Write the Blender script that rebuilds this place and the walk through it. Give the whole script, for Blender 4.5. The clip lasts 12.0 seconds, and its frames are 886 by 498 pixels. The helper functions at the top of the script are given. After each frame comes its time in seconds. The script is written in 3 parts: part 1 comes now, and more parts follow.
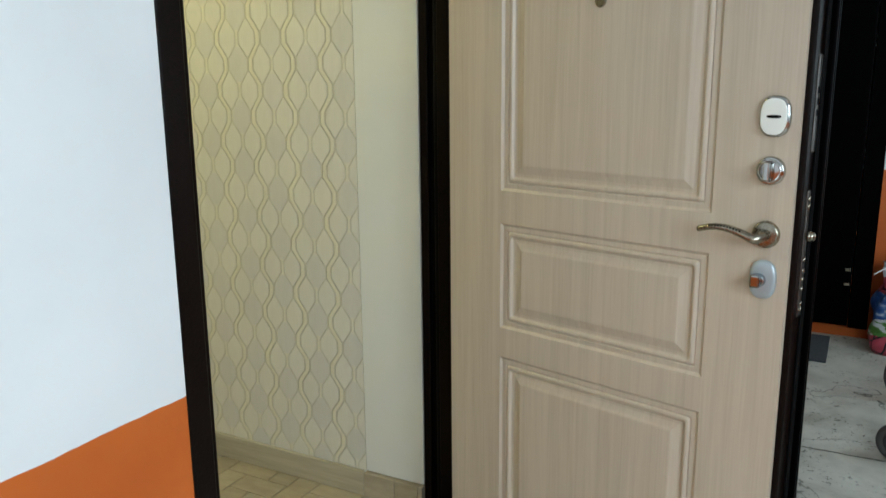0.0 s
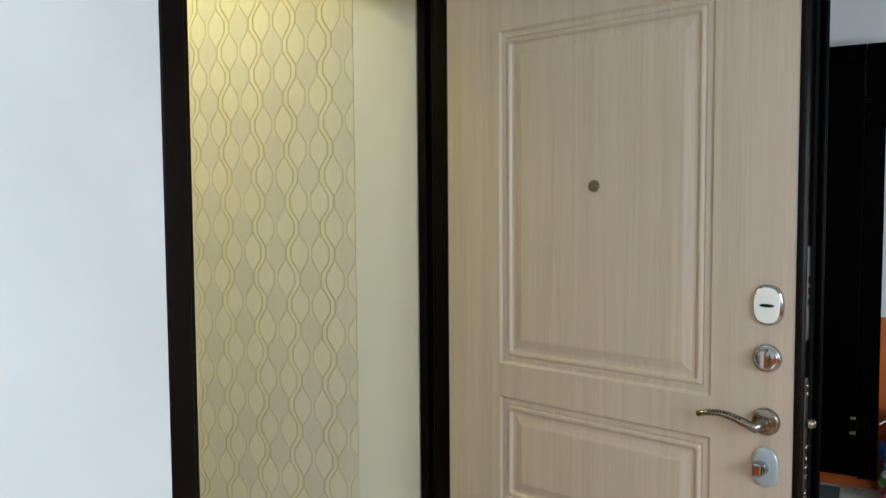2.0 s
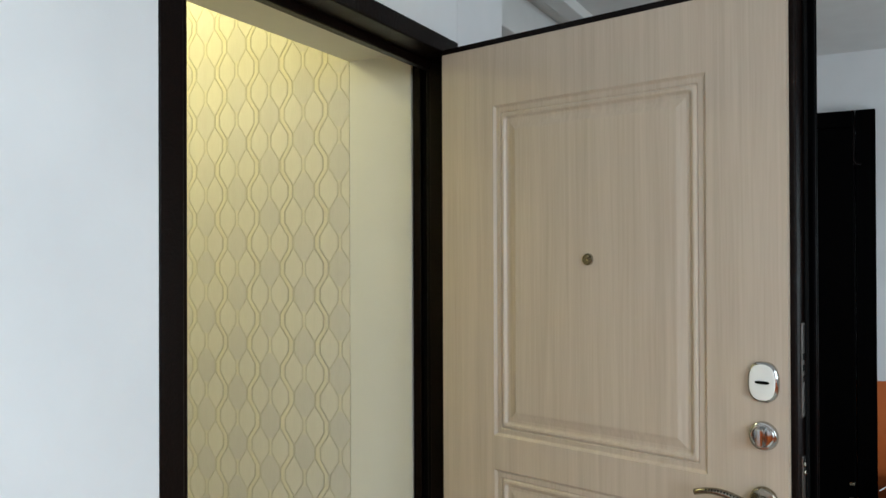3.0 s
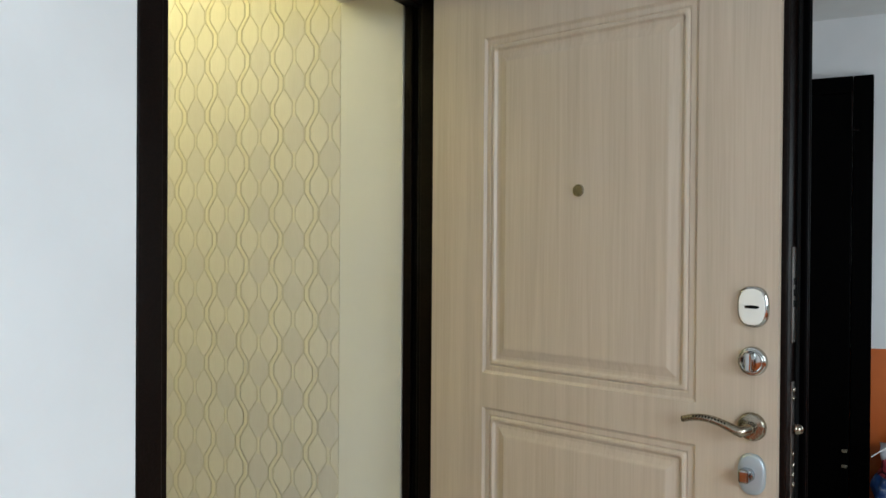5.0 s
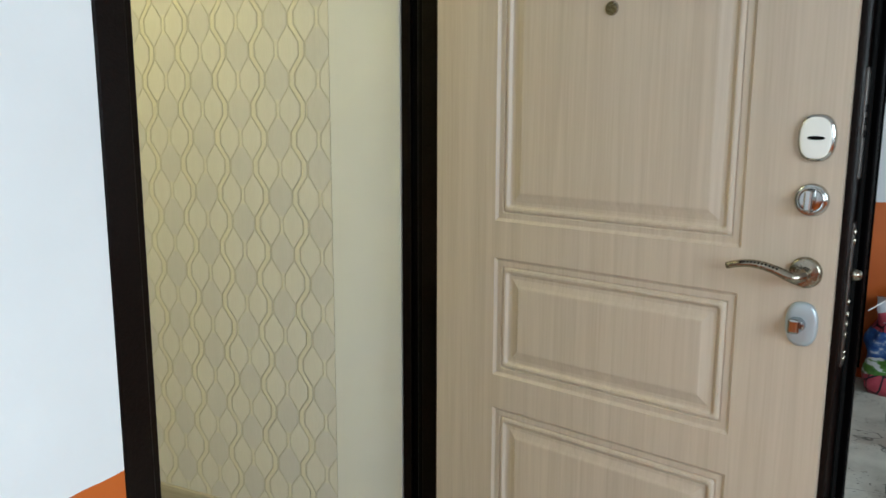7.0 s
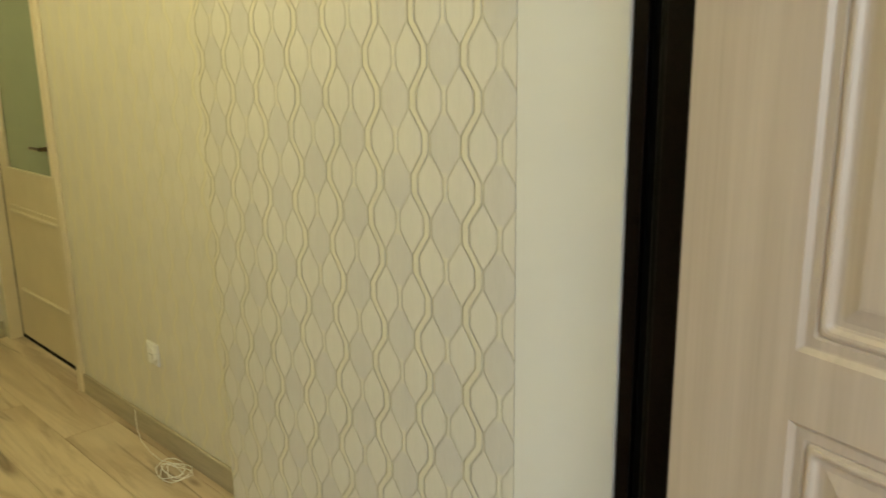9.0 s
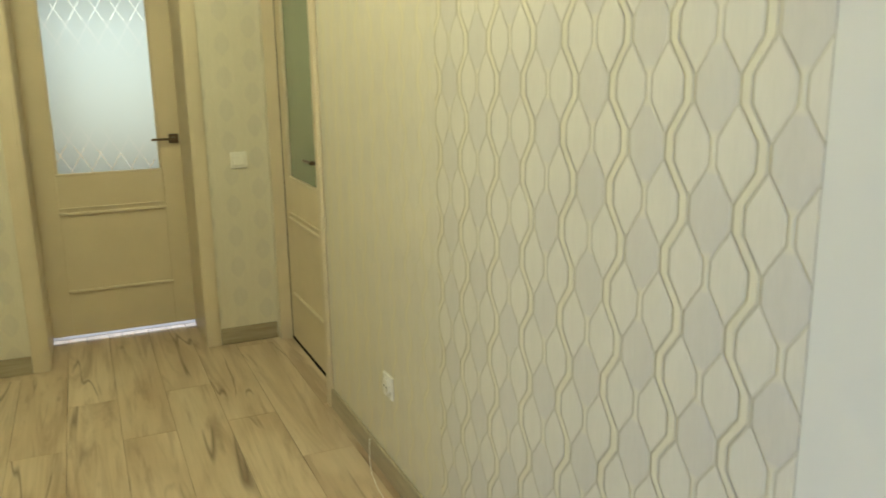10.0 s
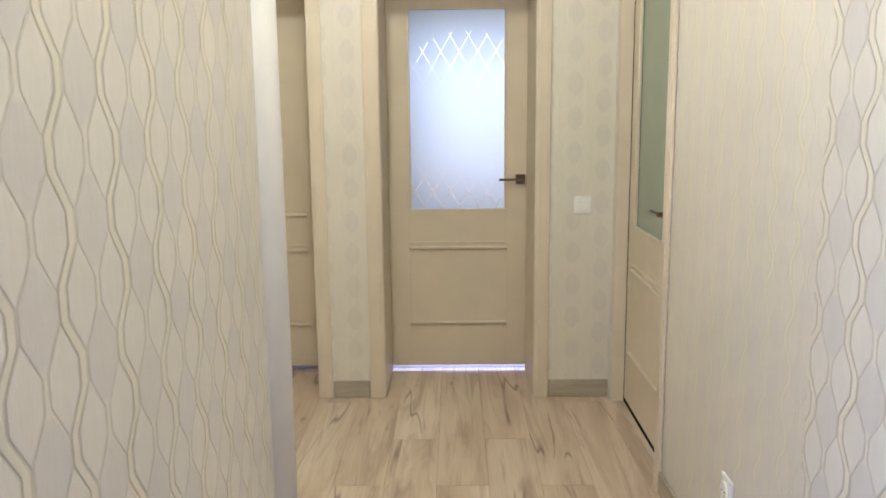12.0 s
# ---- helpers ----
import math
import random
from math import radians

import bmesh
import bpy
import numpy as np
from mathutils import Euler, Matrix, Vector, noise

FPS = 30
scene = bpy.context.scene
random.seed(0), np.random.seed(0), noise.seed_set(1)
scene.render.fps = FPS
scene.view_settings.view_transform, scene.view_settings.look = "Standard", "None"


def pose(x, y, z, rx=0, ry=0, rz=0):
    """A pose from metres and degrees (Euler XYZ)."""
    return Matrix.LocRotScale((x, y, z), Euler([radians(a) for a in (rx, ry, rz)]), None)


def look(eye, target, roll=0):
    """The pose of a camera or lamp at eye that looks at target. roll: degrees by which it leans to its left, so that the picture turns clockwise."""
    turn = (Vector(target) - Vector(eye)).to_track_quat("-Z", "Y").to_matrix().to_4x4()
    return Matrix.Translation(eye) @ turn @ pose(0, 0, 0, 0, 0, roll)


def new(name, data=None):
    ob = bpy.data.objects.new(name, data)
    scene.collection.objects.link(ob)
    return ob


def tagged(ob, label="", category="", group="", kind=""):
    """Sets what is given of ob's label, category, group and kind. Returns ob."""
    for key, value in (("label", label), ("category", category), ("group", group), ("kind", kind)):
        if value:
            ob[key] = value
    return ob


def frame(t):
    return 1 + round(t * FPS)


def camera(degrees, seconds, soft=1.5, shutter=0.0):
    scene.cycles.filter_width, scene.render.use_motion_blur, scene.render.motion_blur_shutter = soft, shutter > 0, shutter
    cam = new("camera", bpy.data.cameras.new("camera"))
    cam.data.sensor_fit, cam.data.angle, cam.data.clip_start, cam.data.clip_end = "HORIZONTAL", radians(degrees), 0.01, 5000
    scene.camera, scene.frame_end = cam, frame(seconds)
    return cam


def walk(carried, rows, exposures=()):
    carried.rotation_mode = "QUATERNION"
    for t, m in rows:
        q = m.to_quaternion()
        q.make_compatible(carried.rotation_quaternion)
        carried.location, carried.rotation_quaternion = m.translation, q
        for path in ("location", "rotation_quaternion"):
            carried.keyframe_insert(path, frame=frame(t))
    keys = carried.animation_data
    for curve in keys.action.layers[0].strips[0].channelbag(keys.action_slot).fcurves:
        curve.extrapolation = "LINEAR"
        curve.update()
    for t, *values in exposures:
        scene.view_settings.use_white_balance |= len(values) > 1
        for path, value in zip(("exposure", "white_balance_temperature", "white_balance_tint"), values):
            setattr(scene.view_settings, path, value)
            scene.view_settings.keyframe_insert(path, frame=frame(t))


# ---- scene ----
cam = camera(58.2, 12.0, shutter=0.3)
PATH = [
    (0, (-1.914, -0.487, 1.295), (-0.19, 0.434, 0.87), -0.5),
    (0.5, (-1.913, -0.493, 1.326), (-0.173, 0.436, 0.997), -0.6),
    (1, (-1.912, -0.493, 1.357), (-0.164, 0.442, 1.095), -0.6),
    (1.5, (-1.911, -0.488, 1.383), (-0.154, 0.448, 1.185), -0.4),
    (2, (-1.912, -0.489, 1.415), (-0.15, 0.449, 1.292), -0.4),
    (2.5, (-1.911, -0.493, 1.442), (-0.147, 0.447, 1.386), -0.3),
    (2.7, (-1.916, -0.491, 1.458), (-0.147, 0.442, 1.437), -0.3),
    (4.3, (-1.893, -0.491, 1.402), (-0.121, 0.435, 1.454), -0.0),
    (4.5, (-1.894, -0.481, 1.387), (-0.116, 0.434, 1.419), -0.0),
    (5, (-1.883, -0.499, 1.331), (-0.109, 0.425, 1.314), 0.4),
    (5.5, (-1.874, -0.482, 1.326), (-0.089, 0.408, 1.188), -0.1),
    (6, (-1.857, -0.476, 1.301), (-0.076, 0.405, 1.078), -0.1),
    (6.5, (-1.819, -0.439, 1.273), (-0.043, 0.427, 0.961), 0.1),
    (6.7, (-1.806, -0.400, 1.264), (-0.022, 0.439, 0.927), 0.2),
    (8.3, (-1.252, -0.185, 1.308), (0.331, 0.943, 0.835), 0.2),
    (8.5, (-1.196, -0.131, 1.324), (0.346, 1.054, 0.857), 0.2),
    (9, (-1.016, -0.02, 1.331), (0.364, 1.349, 0.862), -0.8),
    (9.5, (-0.828, 0.071, 1.35), (0.245, 1.694, 0.888), -0.9),
    (10, (-0.716, 0.213, 1.364), (0.084, 1.992, 0.919), -0.9),
    (10.5, (-0.639, 0.345, 1.338), (-0.075, 2.219, 0.924), -0.9),
    (11, (-0.57, 0.459, 1.34), (-0.308, 2.403, 0.947), -0.8),
    (11.5, (-0.57, 0.507, 1.359), (-0.514, 2.471, 0.986), -0.4),
    (12, (-0.615, 0.496, 1.372), (-0.645, 2.467, 1.031), -0.6),
]
EXPOSURES = [(0, -0.09, 6130, 5), (2.5, -0.19, 6280, 8), (4.5, -0.20, 6420, 9), (6.5, -0.04, 6180, 7), (8.3, 0.06, 6450, 7),
             (9, 0.08, 6800, 8), (9.5, 0.06, 6700, 6), (10, 0.22, 5800, 10), (10.5, 0.58, 5300, 15), (11.2, 0.61, 4930, 31), (12, 0.61, 4820, 39)]
walk(cam, [(t, look(eye, target, roll)) for t, eye, target, roll in PATH], EXPOSURES)

# ---- world and light ----
world = bpy.data.worlds.new("sky")
scene.world = world
world.use_nodes = True
_sky = world.node_tree.nodes.new("ShaderNodeTexSky")
_sky.sky_type = "NISHITA"
_sky.sun_disc = False
_sky.sun_elevation, _sky.sun_rotation = radians(38), radians(4)
world.node_tree.links.new(_sky.outputs[0], world.node_tree.nodes["Background"].inputs[0])
world.node_tree.nodes["Background"].inputs[1].default_value = 0.1


def lamp(name, kind, m, energy, color, size=0.3, size_y=None):
    data = bpy.data.lights.new(name, kind)
    data.energy, data.color = energy, color
    if kind == "AREA":
        data.shape = "RECTANGLE" if size_y else "DISK"
        data.size = size
        if size_y:
            data.size_y = size_y
    elif kind == "SUN":
        data.angle = size
    else:
        data.shadow_soft_size = size
    ob = new(name, data)
    ob.matrix_world = m
    return ob


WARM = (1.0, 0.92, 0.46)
DAY = (0.80, 0.92, 1.0)
lamp("sun", "SUN", look((0, 0, 0), (-0.06, -0.8, -0.62)), 1.6, (1.0, 0.96, 0.9), radians(0.5))
lamp("landing_window_light", "AREA", look((-2.3, -2.0, 1.62), (-1.2, 0.4, -0.75)), 65, DAY, 1.4, 1.2)
# Fill lamp added to brighten the far wall; no window is known there.
lamp("landing_far_fill", "AREA", look((1.2, -2.04, 1.25), (2.0, 0.0, 0.7)), 17, DAY, 1.1, 1.0)
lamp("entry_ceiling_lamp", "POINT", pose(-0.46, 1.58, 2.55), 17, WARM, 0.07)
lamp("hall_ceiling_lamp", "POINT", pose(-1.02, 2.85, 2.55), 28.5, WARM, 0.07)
lamp("room_window_light", "AREA", look((-0.40, 6.9, 1.30), (-0.50, 4.6, 1.25)), 0.5, (0.80, 0.96, 0.92), 0.75, 0.9)

# ---- materials ----


class Mat:
    """A node material with short ways to write its nodes."""

    def __init__(self, name, rough=0.6, metal=0.0, spec=0.5):
        self.m = bpy.data.materials.new(name)
        self.m.use_nodes = True
        self.t = self.m.node_tree
        self.b = self.t.nodes["Principled BSDF"]
        self.b.inputs["Roughness"].default_value = rough
        self.b.inputs["Metallic"].default_value = metal
        self.b.inputs["Specular IOR Level"].default_value = spec

    def put(self, socket, v):
        if isinstance(v, bpy.types.NodeSocket):
            self.t.links.new(v, socket)
        else:
            socket.default_value = v

    def node(self, kind, **ins):
        n = self.t.nodes.new("ShaderNode" + kind)
        for k, v in ins.items():
            self.put(n.inputs[k.replace("_", " ")], v)
        return n

    def f(self, op, a, b=0.0, c=0.0):
        n = self.t.nodes.new("ShaderNodeMath")
        n.operation = op
        self.put(n.inputs[0], a), self.put(n.inputs[1], b), self.put(n.inputs[2], c)
        return n.outputs[0]

    def xyz(self, of="Object", scale=(1, 1, 1), turn=(0, 0, 0)):
        if of == "World":
            v = self.node("NewGeometry").outputs["Position"]
        else:
            v = self.node("TexCoord").outputs[of]
        n = self.node("Mapping", Vector=v)
        n.inputs["Scale"].default_value = scale
        n.inputs["Rotation"].default_value = turn
        return n.outputs[0]

    def sep(self, v):
        n = self.node("SeparateXYZ", Vector=v)
        return n.outputs

    def noise(self, v, scale, detail=4.0, rough=0.5, distort=0.0):
        return self.node("TexNoise", Vector=v, Scale=scale, Detail=detail, Roughness=rough, Distortion=distort).outputs["Fac"]

    def ramp(self, fac, *stops):
        n = self.node("ValToRGB", Fac=fac)
        e = n.color_ramp.elements
        while len(e) < len(stops):
            e.new(0.5)
        for el, (p, c) in zip(e, stops):
            el.position = p
            el.color = (*c, 1) if len(c) == 3 else c
        return n.outputs[0]

    def mix(self, fac, a, b, how="MIX"):
        n = self.t.nodes.new("ShaderNodeMix")
        n.data_type, n.blend_type = "RGBA", how
        for s, v in ((n.inputs["Factor"], fac), (n.inputs[6], a), (n.inputs[7], b)):
            if isinstance(v, tuple) and len(v) == 3:
                v = (*v, 1)
            self.put(s, v)
        return n.outputs[2]

    def color(self, v):
        if isinstance(v, tuple) and len(v) == 3:
            v = (*v, 1)
        self.put(self.b.inputs["Base Color"], v)
        return self

    def rough(self, v):
        self.put(self.b.inputs["Roughness"], v)
        return self

    def bump(self, h, strength=0.3, dist=0.002):
        n = self.node("Bump", Height=h)
        n.inputs["Strength"].default_value, n.inputs["Distance"].default_value = strength, dist
        self.t.links.new(n.outputs[0], self.b.inputs["Normal"])
        return self


def plain(name, color, rough=0.5, metal=0.0, vary=0.06, scale=8.0, bump=0.0, bscale=60.0):
    """A painted or moulded surface with slight unevenness."""
    k = Mat(name, rough, metal)
    v = k.xyz("World")
    n = k.noise(v, scale, 5)
    lo = tuple(c * (1 - vary) for c in color)
    hi = tuple(min(1, c * (1 + vary)) for c in color)
    k.color(k.ramp(n, (0.3, lo), (0.7, hi)))
    k.rough(k.f("ADD", k.f("MULTIPLY", k.noise(v, scale * 6), 0.12), rough - 0.06))
    if bump:
        k.bump(k.noise(v, bscale, 3), bump, 0.001)
    return k.m


def wallpaper(axis, name, line_shade=0.34, relief=1.0, streak=0.1, ribbons=1.0, grey_tone=(0.69, 0.655, 0.585)):
    """Cream embossed paper: waving curves part it into columns of lenses, one grey after two pale.
    A raised cream ribbon runs between the two pale columns, thin lines run beside the grey one."""
    k = Mat(name, 0.5)
    p = k.sep(k.xyz("World"))
    q = k.f("DIVIDE", k.f("SUBTRACT", p[axis], 1.111), 0.04335)
    w = k.f("DIVIDE", k.f("SUBTRACT", p[2], 0.944), 0.156)

    def step(d, e0, e1):
        n = k.node("MapRange", Value=d)
        n.inputs[1].default_value, n.inputs[2].default_value = e0, e1
        return n.outputs[0]

    tri = k.f("SUBTRACT", 1.0, k.f("MULTIPLY", k.f("ABSOLUTE", k.f("SUBTRACT", k.f("FRACT", k.f("ADD", w, 0.5)), 0.5)), 4.0))
    wave = k.f("SMOOTH_MIN", k.f("SMOOTH_MAX", k.f("MULTIPLY", tri, 1.8), -1.0, 0.22), 1.0, 0.22)
    swing = k.f("MULTIPLY", wave, 0.36)

    def curve(n, sign):
        """How far right of the curve between half-columns n and n + 1, over a repeat of six."""
        at = k.f("MULTIPLY_ADD", swing, sign, n + 0.5)
        return k.f("SUBTRACT", k.f("FLOORED_MODULO", k.f("ADD", k.f("SUBTRACT", q, at), 3.0), 6.0), 3.0)

    near = lambda a, b: k.f("MINIMUM", k.f("ABSOLUTE", a), k.f("ABSOLUTE", b))
    bold = near(curve(1, -1.0), curve(4, 1.0))
    t0, t2, t3, t5 = curve(0, 1.0), curve(2, 1.0), curve(3, -1.0), curve(5, -1.0)
    thin_d = k.f("MINIMUM", near(t0, t2), near(t3, t5))
    even = k.f("MULTIPLY", step(t5, 0.0, 0.10), step(t0, 0.0, -0.10))
    odd = k.f("MULTIPLY", step(t2, 0.0, 0.10), step(t3, 0.0, -0.10))
    wide_even, wide_odd = step(swing, -0.34, -0.16), step(swing, 0.34, 0.16)
    grey = k.f("MAXIMUM", k.f("MULTIPLY", even, wide_even), k.f("MULTIPLY", odd, wide_odd))
    neck = k.f("SUBTRACT", k.f("MAXIMUM", even, odd), grey)
    ribbon = k.f("SUBTRACT", 1.0, step(bold, 0.16, 0.20))
    rim = k.f("SUBTRACT", 1.0, step(k.f("ABSOLUTE", k.f("SUBTRACT", bold, 0.22)), 0.02, 0.075))
    thin = k.f("MULTIPLY", k.f("SUBTRACT", 1.0, step(thin_d, 0.02, 0.07)), step(bold, 0.15, 0.22))
    line = k.f("MAXIMUM", rim, k.f("MULTIPLY", thin, 0.8))
    fine = k.noise(k.xyz("World", (14, 14, 1.6)), 22, 4)
    blot = k.noise(k.xyz("World"), 3.0, 3)
    base = k.mix(k.f("MULTIPLY", grey, relief), (0.755, 0.716, 0.615), grey_tone)
    base = k.mix(k.f("MULTIPLY", k.f("MAXIMUM", ribbon, k.f("MULTIPLY", neck, 0.7)), 0.85 * ribbons), base, (0.785, 0.735, 0.565))
    # Olive lines also put the shade beside the raised ribbons into the colour.
    base = k.mix(k.f("MULTIPLY", line, line_shade), base, (0.43, 0.385, 0.215))
    base = k.mix(0.3, base, k.ramp(fine, (0.3, (0.82, 0.82, 0.82)), (0.7, (1, 1, 1))), "MULTIPLY")
    base = k.mix(0.3, base, k.ramp(blot, (0.3, (0.88, 0.88, 0.87)), (0.7, (1, 1, 1))), "MULTIPLY")
    stripe = k.noise(k.xyz("World", (9, 9, 0.35)), 5, 3, 0.6)
    base = k.mix(streak, base, k.ramp(stripe, (0.32, (0.66, 0.64, 0.58)), (0.66, (1, 1, 1))), "MULTIPLY")
    k.color(base)
    k.rough(k.f("SUBTRACT", 0.54, k.f("MULTIPLY", k.f("MAXIMUM", ribbon, grey), 0.14)))
    h = k.f("ADD", k.f("MULTIPLY", ribbon, ribbons), k.f("ADD", k.f("MULTIPLY", line, -0.8 * ribbons), k.f("MULTIPLY", fine, 0.15)))
    k.bump(h, 0.9 * relief, 0.0034)
    return k.m


def plank_wood():
    """Pale oak laminate: soft brown flames along the board, split knots with dark cracks, each board its own."""
    k = Mat("pale_oak_laminate", 0.42)
    r = k.node("ObjectInfo").outputs["Random"]
    off = k.node("CombineXYZ", X=k.f("MULTIPLY", r, 41.0), Y=k.f("MULTIPLY", r, 23.0), Z=k.f("MULTIPLY", r, 9.0)).outputs[0]

    def along(sx, sy):
        v = k.node("VectorMath", Vector=k.xyz("World", (sx, sy, sx)))
        k.put(v.inputs[1], off)
        return v.outputs[0]

    tone = k.noise(along(5, 0.9), 1.0, 3, 0.5, 0.8)
    c = k.ramp(tone, (0.32, (0.52, 0.405, 0.29)), (0.5, (0.65, 0.535, 0.40)), (0.68, (0.72, 0.615, 0.48)))
    flame = k.noise(along(9, 0.9), 1.0, 5, 0.6, 1.8)
    c = k.mix(k.f("MULTIPLY", k.ramp(flame, (0.49, (0, 0, 0)), (0.66, (1, 1, 1))), 0.62), c, (0.34, 0.245, 0.165))
    grain = k.noise(along(70, 2.2), 1.0, 4, 0.6, 0.5)
    c = k.mix(0.45, c, k.ramp(grain, (0.35, (0.78, 0.76, 0.72)), (0.65, (1, 1, 1))), "MULTIPLY")
    split = k.noise(along(6, 0.55), 1.0, 2, 0.5, 0.7)
    crack = k.ramp(k.f("ABSOLUTE", k.f("SUBTRACT", split, 0.5)), (0.0, (1, 1, 1)), (0.020, (0, 0, 0)))
    gate = k.ramp(k.noise(along(3, 1.2), 1.0, 2), (0.50, (0, 0, 0)), (0.56, (1, 1, 1)))
    crack = k.f("MULTIPLY", crack, gate)
    c = k.mix(k.f("MULTIPLY", crack, 0.75), c, (0.13, 0.085, 0.055))
    knot = k.node("TexVoronoi", Vector=along(8.5, 2.6), Scale=1.0)
    few = k.f("GREATER_THAN", k.sep(knot.outputs["Color"])[0], 0.72)
    spot = k.ramp(knot.outputs["Distance"], (0.03, (1, 1, 1)), (0.13, (0, 0, 0)))
    c = k.mix(k.f("MULTIPLY", k.f("MULTIPLY", spot, few), 0.7), c, (0.20, 0.135, 0.085))
    c = k.mix(0.5, c, k.ramp(r, (0.0, (0.78, 0.76, 0.74)), (1.0, (1.0, 1.0, 1.0))), "MULTIPLY")
    k.color(c)
    k.rough(k.f("ADD", k.f("MULTIPLY", grain, 0.2), 0.32))
    k.bump(k.f("SUBTRACT", grain, crack), 0.1, 0.001)
    return k.m


def wood(name, dark, light, grain=(30, 30, 1.2), rough=0.45, of="Object", per_piece=False, bump=0.15, streak=(0.3, 0.7), fine=0.35):
    k = Mat(name, rough)
    v = k.xyz(of, grain)
    if per_piece:
        r = k.node("ObjectInfo").outputs["Random"]
        v2 = k.node("VectorMath", Vector=v)
        off = k.node("CombineXYZ", X=k.f("MULTIPLY", r, 40.0), Y=k.f("MULTIPLY", r, 17.0), Z=k.f("MULTIPLY", r, 9.0)).outputs[0]
        k.put(v2.inputs[1], off)
        v = v2.outputs[0]
    a = k.noise(v, 1.0, 6, 0.6, 0.6)
    b = k.noise(v, 5.0, 4, 0.6)
    g = k.f("ADD", k.f("MULTIPLY", a, 1 - fine), k.f("MULTIPLY", b, fine))
    c = k.ramp(g, (streak[0], dark), (streak[1], light))
    if per_piece:
        c = k.mix(0.55, c, k.ramp(r, (0.0, (0.72, 0.70, 0.68)), (1.0, (1.0, 1.0, 1.0))), "MULTIPLY")
    k.color(c)
    k.rough(k.f("ADD", k.f("MULTIPLY", b, 0.2), rough - 0.1))
    k.bump(g, bump, 0.001)
    return k.m


def landing_paint(name, line):
    """White emulsion above a hand-painted line, orange oil paint below it."""
    k = Mat(name, 0.6)
    v = k.xyz("World")
    z = k.sep(v)[2]
    edge = k.f("ADD", z, k.f("MULTIPLY", k.f("SUBTRACT", k.noise(v, 14, 3), 0.5), 0.008))
    top = k.f("GREATER_THAN", edge, line)
    n = k.noise(v, 4, 5)
    white = k.ramp(n, (0.3, (0.74, 0.75, 0.76)), (0.7, (0.80, 0.81, 0.82)))
    orange = k.ramp(n, (0.3, (0.50, 0.105, 0.012)), (0.7, (0.60, 0.14, 0.02)))
    k.color(k.mix(top, orange, white))
    k.rough(k.f("ADD", 0.38, k.f("MULTIPLY", top, 0.3)))
    k.bump(k.noise(v, 55, 4, 0.6), 0.18, 0.002)
    return k.m


def concrete():
    """Pale worn concrete: pitted patches, hair cracks, a brown stain and one straight joint."""
    k = Mat("worn_concrete", 0.8)
    v = k.xyz("World")
    x = k.sep(v)[0]
    c = k.ramp(k.noise(v, 3.5, 8, 0.65), (0.3, (0.36, 0.34, 0.275)), (0.5, (0.52, 0.50, 0.42)), (0.7, (0.64, 0.62, 0.535)))
    stain = k.ramp(k.noise(v, 2.2, 4, 0.6, 0.5), (0.55, (0, 0, 0)), (0.68, (1, 1, 1)))
    c = k.mix(k.f("MULTIPLY", stain, 0.45), c, (0.20, 0.155, 0.105))
    pit = k.ramp(k.noise(v, 48, 4, 0.65, 0.8), (0.35, (1, 1, 1)), (0.41, (0, 0, 0)))
    area = k.ramp(k.noise(v, 4.5, 2), (0.42, (0, 0, 0)), (0.54, (1, 1, 1)))
    cr = k.noise(v, 1.3, 5, 0.5, 0.8)
    crack = k.ramp(k.f("ABSOLUTE", k.f("SUBTRACT", cr, 0.5)), (0.0, (1, 1, 1)), (0.004, (0, 0, 0)))
    wob = k.f("MULTIPLY", k.f("SUBTRACT", k.noise(v, 9, 3), 0.5), 0.02)
    joint = k.f("LESS_THAN", k.f("ABSOLUTE", k.f("ADD", k.f("SUBTRACT", x, 0.985), wob)), 0.0045)
    dark = k.f("MAXIMUM", k.f("MAXIMUM", k.f("MULTIPLY", pit, area), crack), joint)
    c = k.mix(k.f("MULTIPLY", dark, 0.85), c, (0.07, 0.065, 0.05))
    k.color(c)
    k.bump(k.f("SUBTRACT", k.noise(v, 25, 6), k.f("MULTIPLY", dark, 1.0)), 0.5, 0.004)
    return k.m


def dark_steel():
    """Near-black brown hammered powder coat."""
    k = Mat("hammered_dark_steel", 0.34, 0.0, 0.12)
    v = k.xyz("World")
    n = k.noise(v, 150, 3, 0.6, 0.4)
    k.color(k.ramp(n, (0.35, (0.0025, 0.0011, 0.0008)), (0.65, (0.006, 0.0026, 0.0018))))
    k.rough(k.f("ADD", 0.26, k.f("MULTIPLY", k.noise(v, 12, 3), 0.16)))
    k.bump(n, 0.5, 0.0016)
    return k.m


